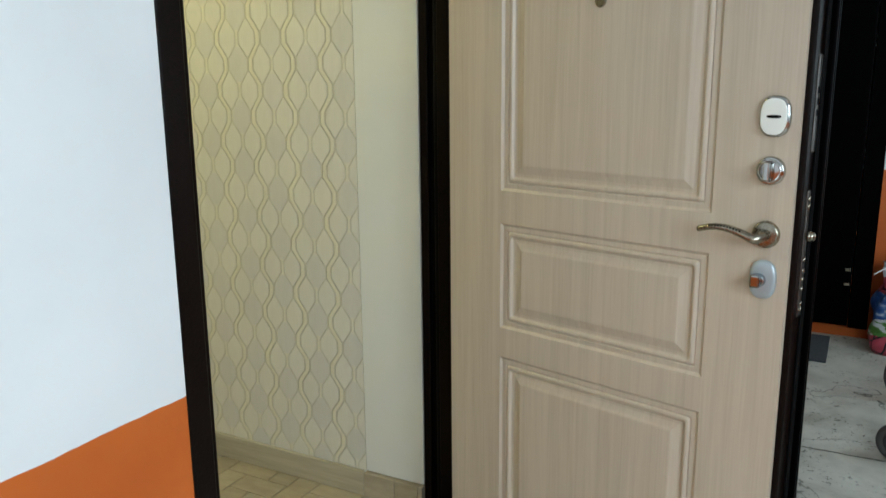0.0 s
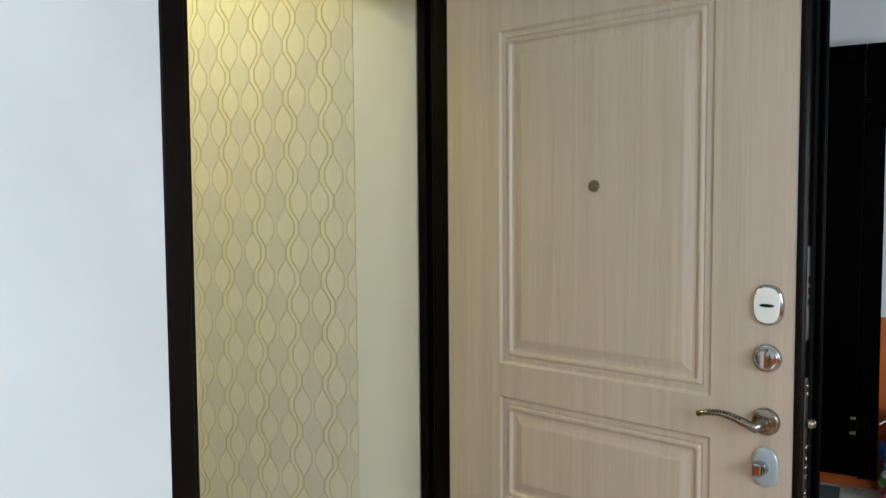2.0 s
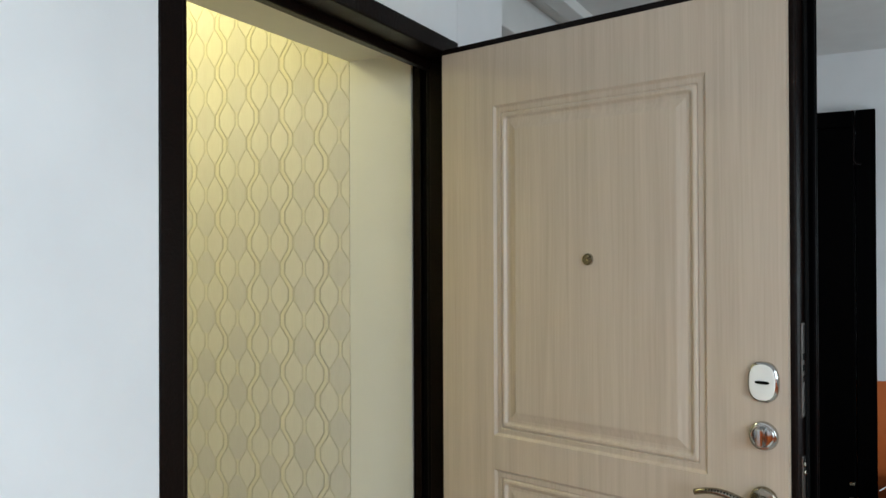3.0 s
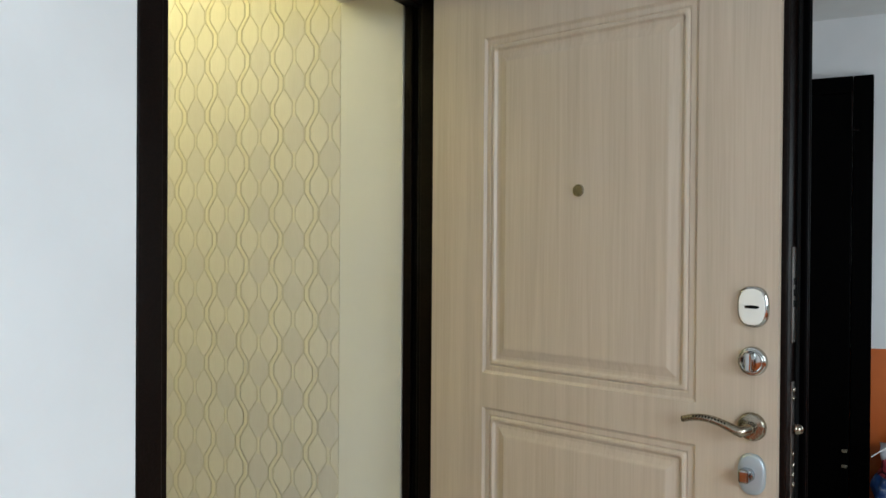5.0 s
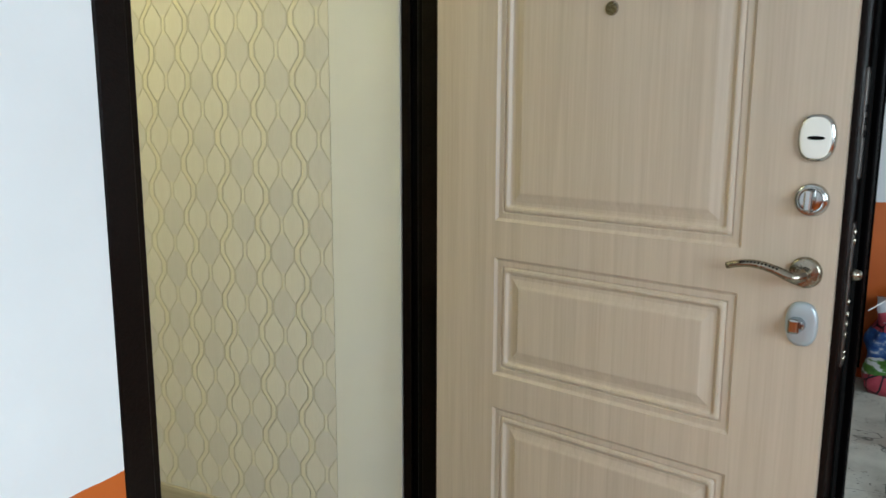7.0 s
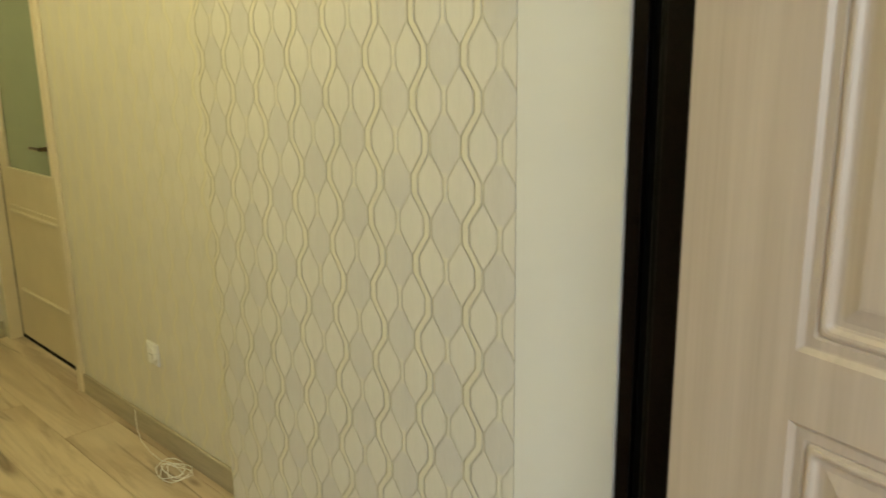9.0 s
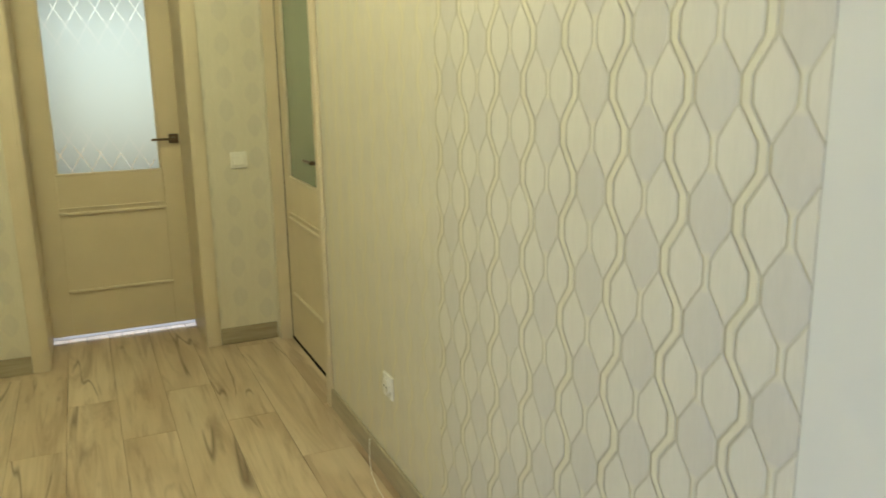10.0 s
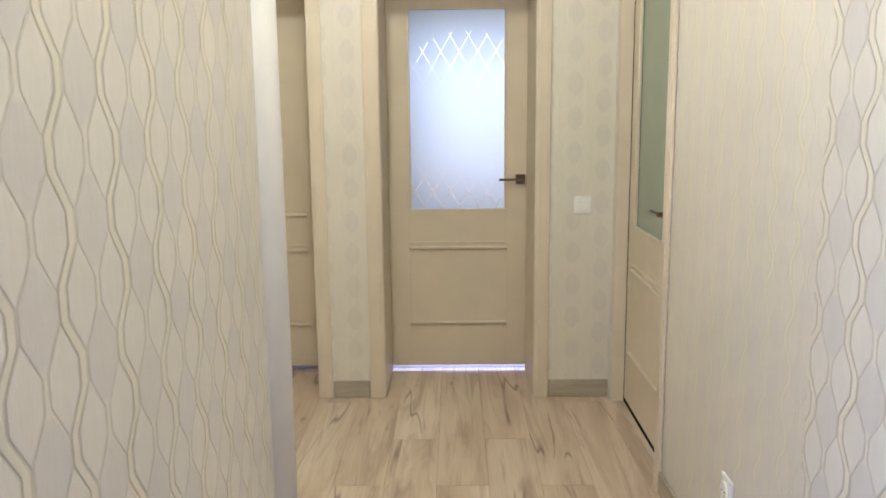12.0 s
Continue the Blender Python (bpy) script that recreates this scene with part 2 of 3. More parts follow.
def frosted():
    """Frosted pane with an etched diamond lattice: an arched band under its top, a swept one over its bottom."""
    k = Mat("etched_frosted_glass", 0.5)
    p = k.sep(k.xyz("World"))
    a = k.f("DIVIDE", k.f("ADD", p[0], 0.585), 0.093)
    b = k.f("DIVIDE", k.f("SUBTRACT", p[2], 0.02), 0.157)

    def lines(v):
        d = k.f("ABSOLUTE", k.f("SUBTRACT", k.f("FRACT", v), 0.5))
        return k.f("LESS_THAN", d, 0.022)

    def smooth(v, e0, e1):
        n = k.node("MapRange", Value=v)
        n.inputs[1].default_value, n.inputs[2].default_value = e0, e1
        return n.outputs[0]

    lat = k.f("MAXIMUM", lines(k.f("ADD", a, b)), lines(k.f("SUBTRACT", a, b)))
    mid = k.f("ADD", p[0], 0.55)
    bow = k.f("MULTIPLY", k.f("MULTIPLY", mid, mid), 1.5)
    upper = k.f("ADD", p[2], bow)
    up = k.f("MULTIPLY", smooth(p[2], 1.42, 1.62), smooth(upper, 1.80, 1.77))
    down = smooth(k.f("ADD", p[2], k.f("MULTIPLY", mid, 0.22)), 1.09, 0.96)
    lat = k.f("MULTIPLY", lat, k.f("MAXIMUM", up, down))
    k.color(k.mix(lat, (0.68, 0.80, 0.79), (0.88, 0.93, 0.92)))
    k.b.inputs["Transmission Weight"].default_value = 1.0
    k.b.inputs["IOR"].default_value = 1.3
    k.rough(k.f("SUBTRACT", 0.53, k.f("MULTIPLY", lat, 0.26)))
    k.bump(k.noise(k.xyz("World"), 45, 2), 0.06, 0.002)
    return k.m


def printed_bag():
    """Glossy printed plastic in bands: red with a dark web, blue with pale clouds, green with white, red at the bottom."""
    k = Mat("printed_plastic", 0.3)
    v = k.xyz("Object")
    z = k.f("ADD", k.sep(v)[2], k.f("MULTIPLY", k.f("SUBTRACT", k.noise(v, 9, 2), 0.5), 0.09))
    red = k.ramp(k.noise(v, 14, 3), (0.35, (0.34, 0.035, 0.06)), (0.65, (0.52, 0.09, 0.13)))
    cell = k.node("TexVoronoi", Vector=k.xyz("Object", (15, 15, 11)), Scale=1.0)
    cell.feature = "DISTANCE_TO_EDGE"
    red = k.mix(k.f("LESS_THAN", cell.outputs["Distance"], 0.05), red, (0.012, 0.01, 0.018))
    white = (0.66, 0.70, 0.76)
    red_top = k.mix(k.f("MULTIPLY", k.f("GREATER_THAN", k.noise(v, 8, 1), 0.56), k.f("GREATER_THAN", z, 0.33)), red, white)
    blue = k.ramp(k.noise(k.xyz("Object", (9, 9, 14)), 1.6, 4), (0.44, (0.02, 0.07, 0.28)), (0.55, (0.06, 0.16, 0.42)), (0.62, (0.55, 0.62, 0.70)))
    green = k.ramp(k.noise(k.xyz("Object", (8, 8, 24)), 1.3, 3), (0.44, (0.04, 0.14, 0.02)), (0.56, (0.10, 0.26, 0.05)), (0.60, (0.62, 0.66, 0.66)))
    c = k.mix(k.f("GREATER_THAN", z, 0.09), red, green)
    c = k.mix(k.f("GREATER_THAN", z, 0.165), c, blue)
    c = k.mix(k.f("GREATER_THAN", z, 0.285), c, red_top)
    k.color(c)
    k.bump(k.noise(v, 30, 4), 0.4, 0.004)
    return k.m


M_PAPER_Y = wallpaper(1, "wallpaper_lengthwise")
M_PAPER_B = wallpaper(1, "wallpaper_hall_lengthwise", 0.12, 0.5, 0.1)
M_PAPER_X = wallpaper(0, "wallpaper_crosswise", 0.0, 1.0, 0.1, 0.08, (0.705, 0.67, 0.59))
M_LANDING = landing_paint("landing_paint", 0.804)
M_LANDING_FAR = landing_paint("landing_paint_far_wall", 0.842)
M_WHITE = plain("white_plaster", (0.76, 0.75, 0.70), 0.6, vary=0.04, bump=0.1)
M_REVEAL = plain("white_reveal_board", (0.75, 0.735, 0.675), 0.42, vary=0.03, scale=3)
M_PLASTIC = plain("white_plastic", (0.88, 0.87, 0.84), 0.28, vary=0.02)
M_DOOR = plain("cream_door_film", (0.67, 0.585, 0.43), 0.4, vary=0.04, scale=5, bump=0.05, bscale=200)
M_CASING = plain("cream_casing_film", (0.68, 0.60, 0.46), 0.38, vary=0.04, scale=5)
M_VENEER = wood("bleached_oak_film", (0.435, 0.352, 0.268), (0.57, 0.473, 0.37), (42, 42, 1.1), 0.42, bump=0.15, streak=(0.3, 0.7))
M_SKIRT = wood("grey_oak_skirting", (0.29, 0.25, 0.175), (0.52, 0.46, 0.34), (20, 1.6, 20), 0.45, "World")
M_SKIRT_X = wood("grey_oak_skirting_across", (0.29, 0.25, 0.175), (0.52, 0.46, 0.34), (1.6, 20, 20), 0.45, "World")
M_PLANK = plank_wood()
M_JOINT = plain("dark_joint", (0.27, 0.205, 0.14), 0.8)
M_TILE = wood("wood_look_tile", (0.31, 0.25, 0.165), (0.52, 0.44, 0.315), (12, 4, 12), 0.4, "World", per_piece=True, bump=0.05)
M_GROUT = plain("tile_grout", (0.055, 0.04, 0.025), 0.85)
M_CONCRETE = concrete()
M_STEEL = dark_steel()
# Rubber black, also painted into holes and door gaps in place of shade.
M_BLACK = plain("black_rubber_and_gap_shade", (0.003, 0.003, 0.003), 0.7)
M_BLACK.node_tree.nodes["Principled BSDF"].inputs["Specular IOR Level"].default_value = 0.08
M_NEIGH = plain("black_door_paint", (0.0006, 0.0005, 0.0006), 0.45, vary=0.2)
M_NEIGH.node_tree.nodes["Principled BSDF"].inputs["Specular IOR Level"].default_value = 0.02
M_CHROME = plain("polished_chrome", (0.46, 0.46, 0.45), 0.13, 1.0, vary=0.02)
M_NICKEL = plain("antique_nickel", (0.30, 0.27, 0.215), 0.26, 1.0, vary=0.1, scale=40)
M_BRONZE = plain("dark_bronze", (0.16, 0.12, 0.075), 0.35, 1.0, vary=0.1, scale=40)
M_PLATE = plain("zinc_plate", (0.16, 0.145, 0.135), 0.42, 1.0, vary=0.08, scale=30)
M_STRIP = plain("white_pvc", (0.80, 0.79, 0.76), 0.42, vary=0.03, scale=3)
M_SATIN = plain("satin_chrome", (0.40, 0.45, 0.48), 0.34, 0.35, vary=0.04, scale=30)
M_FROST = frosted()
# Opaque pane; the dark room behind it is put into its colour.
M_GREENGLASS = plain("green_pane_dark_behind", (0.27, 0.33, 0.23), 0.16, vary=0.05, scale=2)
M_MAT = plain("grey_doormat", (0.055, 0.06, 0.062), 0.95, vary=0.25, scale=90, bump=0.6, bscale=300)
M_BAG = printed_bag()
M_TYRE = plain("grey_rubber_tyre", (0.055, 0.052, 0.048), 0.7, vary=0.15, scale=30)
M_TUBE = plain("dark_tube_paint", (0.03, 0.03, 0.032), 0.35)
M_CEIL = plain("ceiling_white", (0.74, 0.74, 0.72), 0.7, vary=0.03, bump=0.1)

# ---- mesh helpers ----


def part(name, bm, material, parent=None, label="", smooth=False, kind=""):
    me = bpy.data.meshes.new(name)
    bm.normal_update()
    bm.to_mesh(me)
    bm.free()
    me.materials.append(material)
    if smooth:
        me.polygons.foreach_set("use_smooth", [True] * len(me.polygons))
    ob = new(name, me)
    if parent:
        ob.parent = parent
    return tagged(ob, label, kind=kind)


def add_box(bm, x0, x1, y0, y1, z0, z1, bevel=0.0, seg=2):
    c = ((x0 + x1) / 2, (y0 + y1) / 2, (z0 + z1) / 2)
    d = (abs(x1 - x0), abs(y1 - y0), abs(z1 - z0))
    m = Matrix.Translation(c) @ Matrix.Diagonal((*d, 1))
    r = bmesh.ops.create_cube(bm, size=1, matrix=m)
    if bevel:
        es = list({e for v in r["verts"] for e in v.link_edges})
        bmesh.ops.bevel(bm, geom=es, offset=bevel, segments=seg, affect="EDGES", profile=0.5)
    return bm


def box(x0, x1, y0, y1, z0, z1, bevel=0.0, seg=2):
    return add_box(bmesh.new(), x0, x1, y0, y1, z0, z1, bevel, seg)


def add_cyl(bm, m, r0, r1, h, n=24, bevel=0.0):
    """A round solid from the plane z=0 of m to h along its z."""
    r = bmesh.ops.create_cone(bm, cap_ends=True, segments=n, radius1=r0, radius2=r1, depth=h, matrix=m @ Matrix.Translation((0, 0, h / 2)))
    if bevel:
        es = [e for e in {e for v in r["verts"] for e in v.link_edges} if len(e.link_faces) == 2 and any(len(f.verts) > 4 for f in e.link_faces)]
        bmesh.ops.bevel(bm, geom=es, offset=bevel, segments=2, affect="EDGES", profile=0.5)
    return bm


def add_tube(bm, pts, radius, n=10):
    """A round tube along points; radius a number or one for each point."""
    pts = [Vector(p) for p in pts]
    rad = radius if isinstance(radius, (list, tuple)) else [radius] * len(pts)
    rings = []
    up = Vector((0, 0, 1))
    for i, p in enumerate(pts):
        d = (pts[min(i + 1, len(pts) - 1)] - pts[max(i - 1, 0)]).normalized()
        a = d.cross(up)
        if a.length < 0.05:
            a = d.cross(Vector((0, 1, 0)))
        a.normalize()
        b = d.cross(a)
        rings.append([bm.verts.new(p + rad[i] * (math.cos(q) * a + math.sin(q) * b)) for q in (2 * math.pi * j / n for j in range(n))])
    for r0, r1 in zip(rings, rings[1:]):
        for j in range(n):
            bm.faces.new((r0[j], r0[(j + 1) % n], r1[(j + 1) % n], r1[j]))
    bm.faces.new(rings[0][::-1])
    bm.faces.new(rings[-1])
    bmesh.ops.recalc_face_normals(bm, faces=bm.faces)
    return bm


def add_torus(bm, m, R, r, n=32, k=12, flat=1.0):
    vs = []
    for i in range(n):
        a = 2 * math.pi * i / n
        vs.append([bm.verts.new(m @ Vector(((R + r * math.cos(b)) * math.cos(a), (R + r * math.cos(b)) * math.sin(a), flat * r * math.sin(b)))) for b in (2 * math.pi * j / k for j in range(k))])
    for i in range(n):
        for j in range(k):
            bm.faces.new((vs[i][j], vs[(i + 1) % n][j], vs[(i + 1) % n][(j + 1) % k], vs[i][(j + 1) % k]))
    return bm


def empty(name, m=None):
    ob = new(name)
    if m is not None:
        ob.matrix_world = m
    return ob


def structure(name, bm, material, label="", parent=None):
    return part(name, bm, material, parent, label, kind="structure")

# ---- the large structure ----
H_IN, H_OUT = 2.66, 2.42
# inner floor slabs, with planks and tiles laid on them further down
floor_hall = structure("floor_hall", box(-2.7, 0.3, 1.56, 4.66, -0.12, -0.012), M_JOINT, "pale oak laminate floor of the hall")
floor_entry = structure("floor_entry", box(-1.06, 0.05, 0.43, 1.556, -0.12, -0.012), M_GROUT, "wood-look tile floor inside the entrance door")
structure("floor_landing", box(-3.3, 2.6, -2.2, 0.428, -0.12, 0.0), M_CONCRETE, "worn pitted grey concrete floor of the landing")
cl = box(-3.3, 2.6, -2.2, 0.606, H_OUT, H_OUT + 0.1)
add_box(cl, 0.302, 2.6, 0.606, 1.4, H_OUT, H_OUT + 0.1)
structure("ceiling_landing", cl, M_CEIL)
structure("ceiling_hall", box(-2.7, 0.3, 0.61, 4.62, H_IN, H_IN + 0.1), M_CEIL)

# wall between landing and flat, with the entrance opening
wl = structure("wall_entrance_left", box(-3.2, -1.064, 0.43, 0.817, 0, H_OUT), M_LANDING, "landing wall, white above and orange below")
wr = bmesh.new()
add_box(wr, -0.07, 0.22, 0.43, 0.50, 0, H_OUT)
add_box(wr, 0.055, 0.22, 0.502, 0.817, 0, H_OUT)
structure("wall_entrance_right", wr, M_LANDING, "landing wall beside the entrance door")
lint = bmesh.new()
add_box(lint, -1.062, -0.072, 0.43, 0.604, 2.0, H_OUT)
structure("wall_entrance_lintel", lint, M_LANDING, "landing wall above the entrance door")
structure("wall_inner_lintel", box(-1.062, 0.053, 0.608, 0.815, 2.012, H_IN), M_REVEAL, "white soffit over the entrance opening")
# recess of the landing past the entrance
structure("wall_landing_recess", box(0.22, 2.4, 1.3, 1.4, 0, H_OUT), M_LANDING)
structure("wall_landing_recess_side", box(0.16, 0.22, 0.82, 1.3, 0, H_OUT), M_LANDING)
beam = bmesh.new()
add_box(beam, 0.23, 2.39, 0.62, 0.82, H_OUT - 0.16, H_OUT - 0.002, 0.006)
structure("ceiling_beam", beam, M_CEIL, "painted beam under the landing ceiling")
structure("cable_duct", box(0.24, 2.39, 0.46, 0.53, H_OUT - 0.045, H_OUT - 0.001, 0.004), M_CEIL, "white painted cable duct under the landing ceiling")
structure("wall_landing_far", box(2.4, 2.5, -2.2, 1.4, 0, H_OUT), M_LANDING_FAR, "landing wall, white above and orange below")
structure("wall_landing_side", box(-3.3, -3.2, -2.2, 0.43, 0, H_OUT), M_LANDING)
win = bmesh.new()
add_box(win, -3.2, -3.02, -2.2, -2.1, 0, H_OUT)
add_box(win, -1.56, 0.62, -2.2, -2.1, 0, H_OUT)
add_box(win, 1.78, 2.4, -2.2, -2.1, 0, H_OUT)
# Sill and head of a made-up opening for the far fill lamp.
add_box(win, 0.622, 1.778, -2.2, -2.1, 0, 0.7)
add_box(win, 0.622, 1.778, -2.2, -2.1, 2.2, H_OUT)
add_box(win, -3.018, -1.562, -2.2, -2.1, 0, 0.7)
add_box(win, -3.018, -1.562, -2.2, -2.1, 2.2, H_OUT)
structure("wall_landing_back", win, M_LANDING)

# hall walls
structure("wall_entry_right", box(0.0, 0.3, 0.8165, 1.835, 0, H_IN), M_PAPER_Y, "cream embossed wallpaper with pale lens shapes")
wb = bmesh.new()
add_box(wb, 0.125, 0.3, 1.837, 3.262, 0, H_IN)
add_box(wb, 0.125, 0.3, 3.264, 4.136, 2.05, H_IN)
add_box(wb, 0.125, 0.3, 4.138, 4.198, 0, H_IN)
structure("wall_hall_right", wb, M_PAPER_B, "cream embossed wallpaper with pale lens shapes")
structure("wall_entry_left", box(-1.16, -1.02, 0.819, 2.2, 0, H_IN), M_PAPER_Y, "cream embossed wallpaper with pale lens shapes")
structure("wall_hall_return", box(-2.6, -1.162, 2.1, 2.2, 0, H_IN), M_PAPER_X)
structure("wall_hall_left", box(-2.7, -2.6, 2.1, 4.6, 0, H_IN), M_PAPER_Y)
we = bmesh.new()
Y0, Y1 = 4.2, 4.64
add_box(we, -2.6, -2.002, Y0, Y1, 0, H_IN)
add_box(we, -2.0, -1.28, Y0, Y1, 2.05, H_IN)
add_box(we, -0.958, -0.238, Y0, Y1, 2.05, H_IN)
structure("wall_hall_end", we, M_PAPER_X, "cream wallpapered end wall between two doors")
structure("wall_hall_pier", box(-1.278, -0.96, Y0, Y1, 0, H_IN), M_PAPER_X, "narrow wallpapered pier between two doors")
structure("wall_hall_corner", box(-0.236, 0.3, Y0, Y1, 0, H_IN), M_PAPER_X, "cream wallpapered wall beside the glazed door")

# daylit room behind the glazed door
structure("floor_room", box(-2.0, 1.2, 4.66, 7.2, -0.12, 0.0), plain("pale_room_floor", (0.6, 0.58, 0.56), 0.16), "pale floor of the room beyond the glazed door")
rm = bmesh.new()
add_box(rm, -2.1, -2.0, 4.66, 7.1, 0, H_IN)
add_box(rm, 1.2, 1.3, 4.66, 7.1, 0, H_IN)
add_box(rm, -2.0, -1.0, 7.0, 7.1, 0, H_IN)
add_box(rm, 0.2, 1.2, 7.0, 7.1, 0, H_IN)
add_box(rm, -0.998, 0.198, 7.0, 7.1, 0, 0.60)
add_box(rm, -0.998, 0.198, 7.0, 7.1, 2.05, H_IN)
structure("wall_room", rm, M_WHITE)
structure("ceiling_room", box(-2.1, 1.3, 4.66, 7.1, H_IN, H_IN + 0.1), M_CEIL)

# white boards lining the entrance opening
rv = bmesh.new()
add_box(rv, 0.0, 0.0525, 0.6085, 0.816, 0.083, 2.03, 0.003)
structure("reveal_right", rv, M_REVEAL, "plain white board lining the entrance opening")
structure("reveal_left", box(-1.062, -1.012, 0.6085, 0.816, 0.083, 2.03, 0.003), M_REVEAL, "plain white board lining the entrance opening")
# rounded white corner strip at the end of the left wall
cs = bmesh.new()
add_cyl(cs, pose(-1.045, 2.2, 0), 0.062, 0.062, H_IN, 48)
part("corner_strip", cs, M_STRIP, None, "smooth white rounded corner strip on the wall end", True, "structure")

# skirting boards


def skirting(name, x0, x1, y0, y1, across=False, h=0.086):
    bm = box(x0, x1, y0, y1, 0, h, 0.004)
    return structure(name, bm, M_SKIRT_X if across else M_SKIRT, "grey-brown wood-look skirting board")


skirting("skirting_entry", -0.014, -0.001, 0.8185, 1.833)
skirting("skirting_step", 0.0, 0.123, 1.836, 1.849, True)
skirting("skirting_hall", 0.111, 0.124, 1.85, 3.195)
skirting("skirting_end", -0.168, 0.118, 4.187, 4.199, True)
skirting("skirting_pier", -1.208, -1.032, 4.187, 4.199, True)
skirting("skirting_left", -1.019, -1.006, 0.823, 2.14)
for i, (a, b) in enumerate(((0.608, 0.622), (0.624, 0.706), (0.708, 0.8175))):
    structure("tile_skirting", box(-0.0135, 0.05, a, b, 0, 0.08, 0.0012), M_TILE, "wood-look tile skirting under the white reveal")

# ---- entrance frame and door ----
frame_ = empty("entrance_door_frame")
tagged(frame_, "dark brown hammered steel frame of the entrance door", "door frame", kind="structure")
bm = box(-1.064, -1.014, 0.428, 0.4965, 0, 1.985, 0.004)
add_box(bm, -1.062, -0.94, 0.497, 0.52, 0, 1.985, 0.003)
part("jamb", bm, M_STEEL, frame_)
bm = box(-1.062, -0.985, 0.521, 0.606, 0, 2.008, 0.003)
part("jamb_back", bm, M_STEEL, frame_)
bm = box(-0.09, -0.073, 0.42, 0.4295, 0, 1.985, 0.002)
add_box(bm, -0.09, -0.0005, 0.4302, 0.503, 0, 1.985, 0.003)
part("jamb", bm, M_STEEL, frame_)
bm = box(0.001, 0.05, 0.58, 0.606, 0, 2.008, 0.003)
add_box(bm, -0.03, -0.001, 0.504, 0.524, 0, 2.008, 0.002)
part("jamb_back", bm, M_STEEL, frame_)
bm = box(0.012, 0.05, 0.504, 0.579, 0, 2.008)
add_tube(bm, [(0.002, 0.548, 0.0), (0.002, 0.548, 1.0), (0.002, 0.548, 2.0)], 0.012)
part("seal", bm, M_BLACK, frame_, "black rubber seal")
bm = box(-1.013, -0.0745, 0.424, 0.4965, 1.955, 1.9995, 0.004)
add_box(bm, -0.9395, -0.0905, 0.497, 0.52, 1.935, 1.985, 0.003)
part("head", bm, M_STEEL, frame_)
bm = box(-0.984, 0.0, 0.58, 0.606, 1.975, 2.01, 0.003)
add_box(bm, -0.984, 0.0, 0.505, 0.575, 1.988, 2.01)
part("head_back", bm, M_STEEL, frame_)
part("threshold", box(-0.9395, -0.0905, 0.428, 0.6, 0.0, 0.025, 0.004), M_STEEL, frame_)

LEAF_W, LEAF_TOP, LEAF_BOT = 0.84, 1.945, 0.035
leaf = empty("entrance_door", pose(-0.166, 0.44, 0, 0, 0, -103.65))
tagged(leaf, "open steel entrance door with bleached oak moulded inner panel", "door")


def moulded_face(w, z0, z1, panels, thick=0.0122):
    """A board with raised-and-fielded panels pressed into its face (y=0, looking to -y)."""
    bm = bmesh.new()
    us = sorted({0.018, w} | {p for q in panels for p in q[:2]})
    zs = sorted({z0, z1} | {p for q in panels for p in q[2:]})
    cache = {}

    def vert(u, y, z):
        key = (round(u, 5), round(y, 5), round(z, 5))
        if key not in cache:
            cache[key] = bm.verts.new(key)
        return cache[key]
    for u0, u1 in zip(us, us[1:]):
        for c0, c1 in zip(zs, zs[1:]):
            if any(q[0] <= u0 and u1 <= q[1] and q[2] <= c0 and c1 <= q[3] for q in panels):
                continue
            bm.faces.new([vert(u0, 0, c0), vert(u1, 0, c0), vert(u1, 0, c1), vert(u0, 0, c1)])
    # outer step and flat band, a rounded bead between two grooves, then the slope up to the field
    prof = [(0, 0, 0), (0.0055, 0.0050, 0), (0.0075, 0.0054, 0.001), (0.0165, 0.0046, 0.003), (0.0185, 0.0064, 0.005), (0.0198, 0.0064, 0.007), (0.0228, 0.0022, 0.009),
            (0.026, 0.0013, 0.010), (0.0292, 0.0022, 0.008), (0.033, 0.0068, 0.006), (0.036, 0.0078, 0.004), (0.042, 0.0074, 0.002), (0.054, 0.0040, 0), (0.060, 0.0018, 0), (0.063, 0.0014, 0)]
    per = 5

    def ring(u0, u1, c0, c1, o, y, rad):
        rad = max(rad, 0.0003)
        out = []
        for cx, cz, a0 in ((u0 + o + rad, c0 + o + rad, 180), (u1 - o - rad, c0 + o + rad, 270), (u1 - o - rad, c1 - o - rad, 0), (u0 + o + rad, c1 - o - rad, 90)):
            for i in range(per):
                a = radians(a0 + 90 * i / (per - 1))
                out.append(bm.verts.new((cx + rad * math.cos(a), y, cz + rad * math.sin(a))))
        return out
    for q in panels:
        loops = [ring(*q, *o) for o in prof]
        for a, b in zip(loops, loops[1:]):
            for i in range(len(a)):
                n = (i + 1) % len(a)
                bm.faces.new((a[i], a[n], b[n], b[i]))
        bm.faces.new(loops[-1])
    e = [(0.018, z0), (w, z0), (w, z1), (0.018, z1)]
    back = [vert(u, thick, z) for u, z in e]
    # edges of the board
    for (ua, za), (ub, zb), va, vb in zip(e, e[1:] + e[:1], back, back[1:] + back[:1]):
        line = sorted([v for v in cache.values() if abs(v.co.y) < 1e-6 and abs((v.co.x - ua) * (zb - za) - (v.co.z - za) * (ub - ua)) < 1e-7], key=lambda v: (v.co.x - ua) * (ub - ua) + (v.co.z - za) * (zb - za))
        bm.faces.new([vb, va] + line)
    bm.faces.new(back)
    bmesh.ops.recalc_face_normals(bm, faces=bm.faces)
    return bm


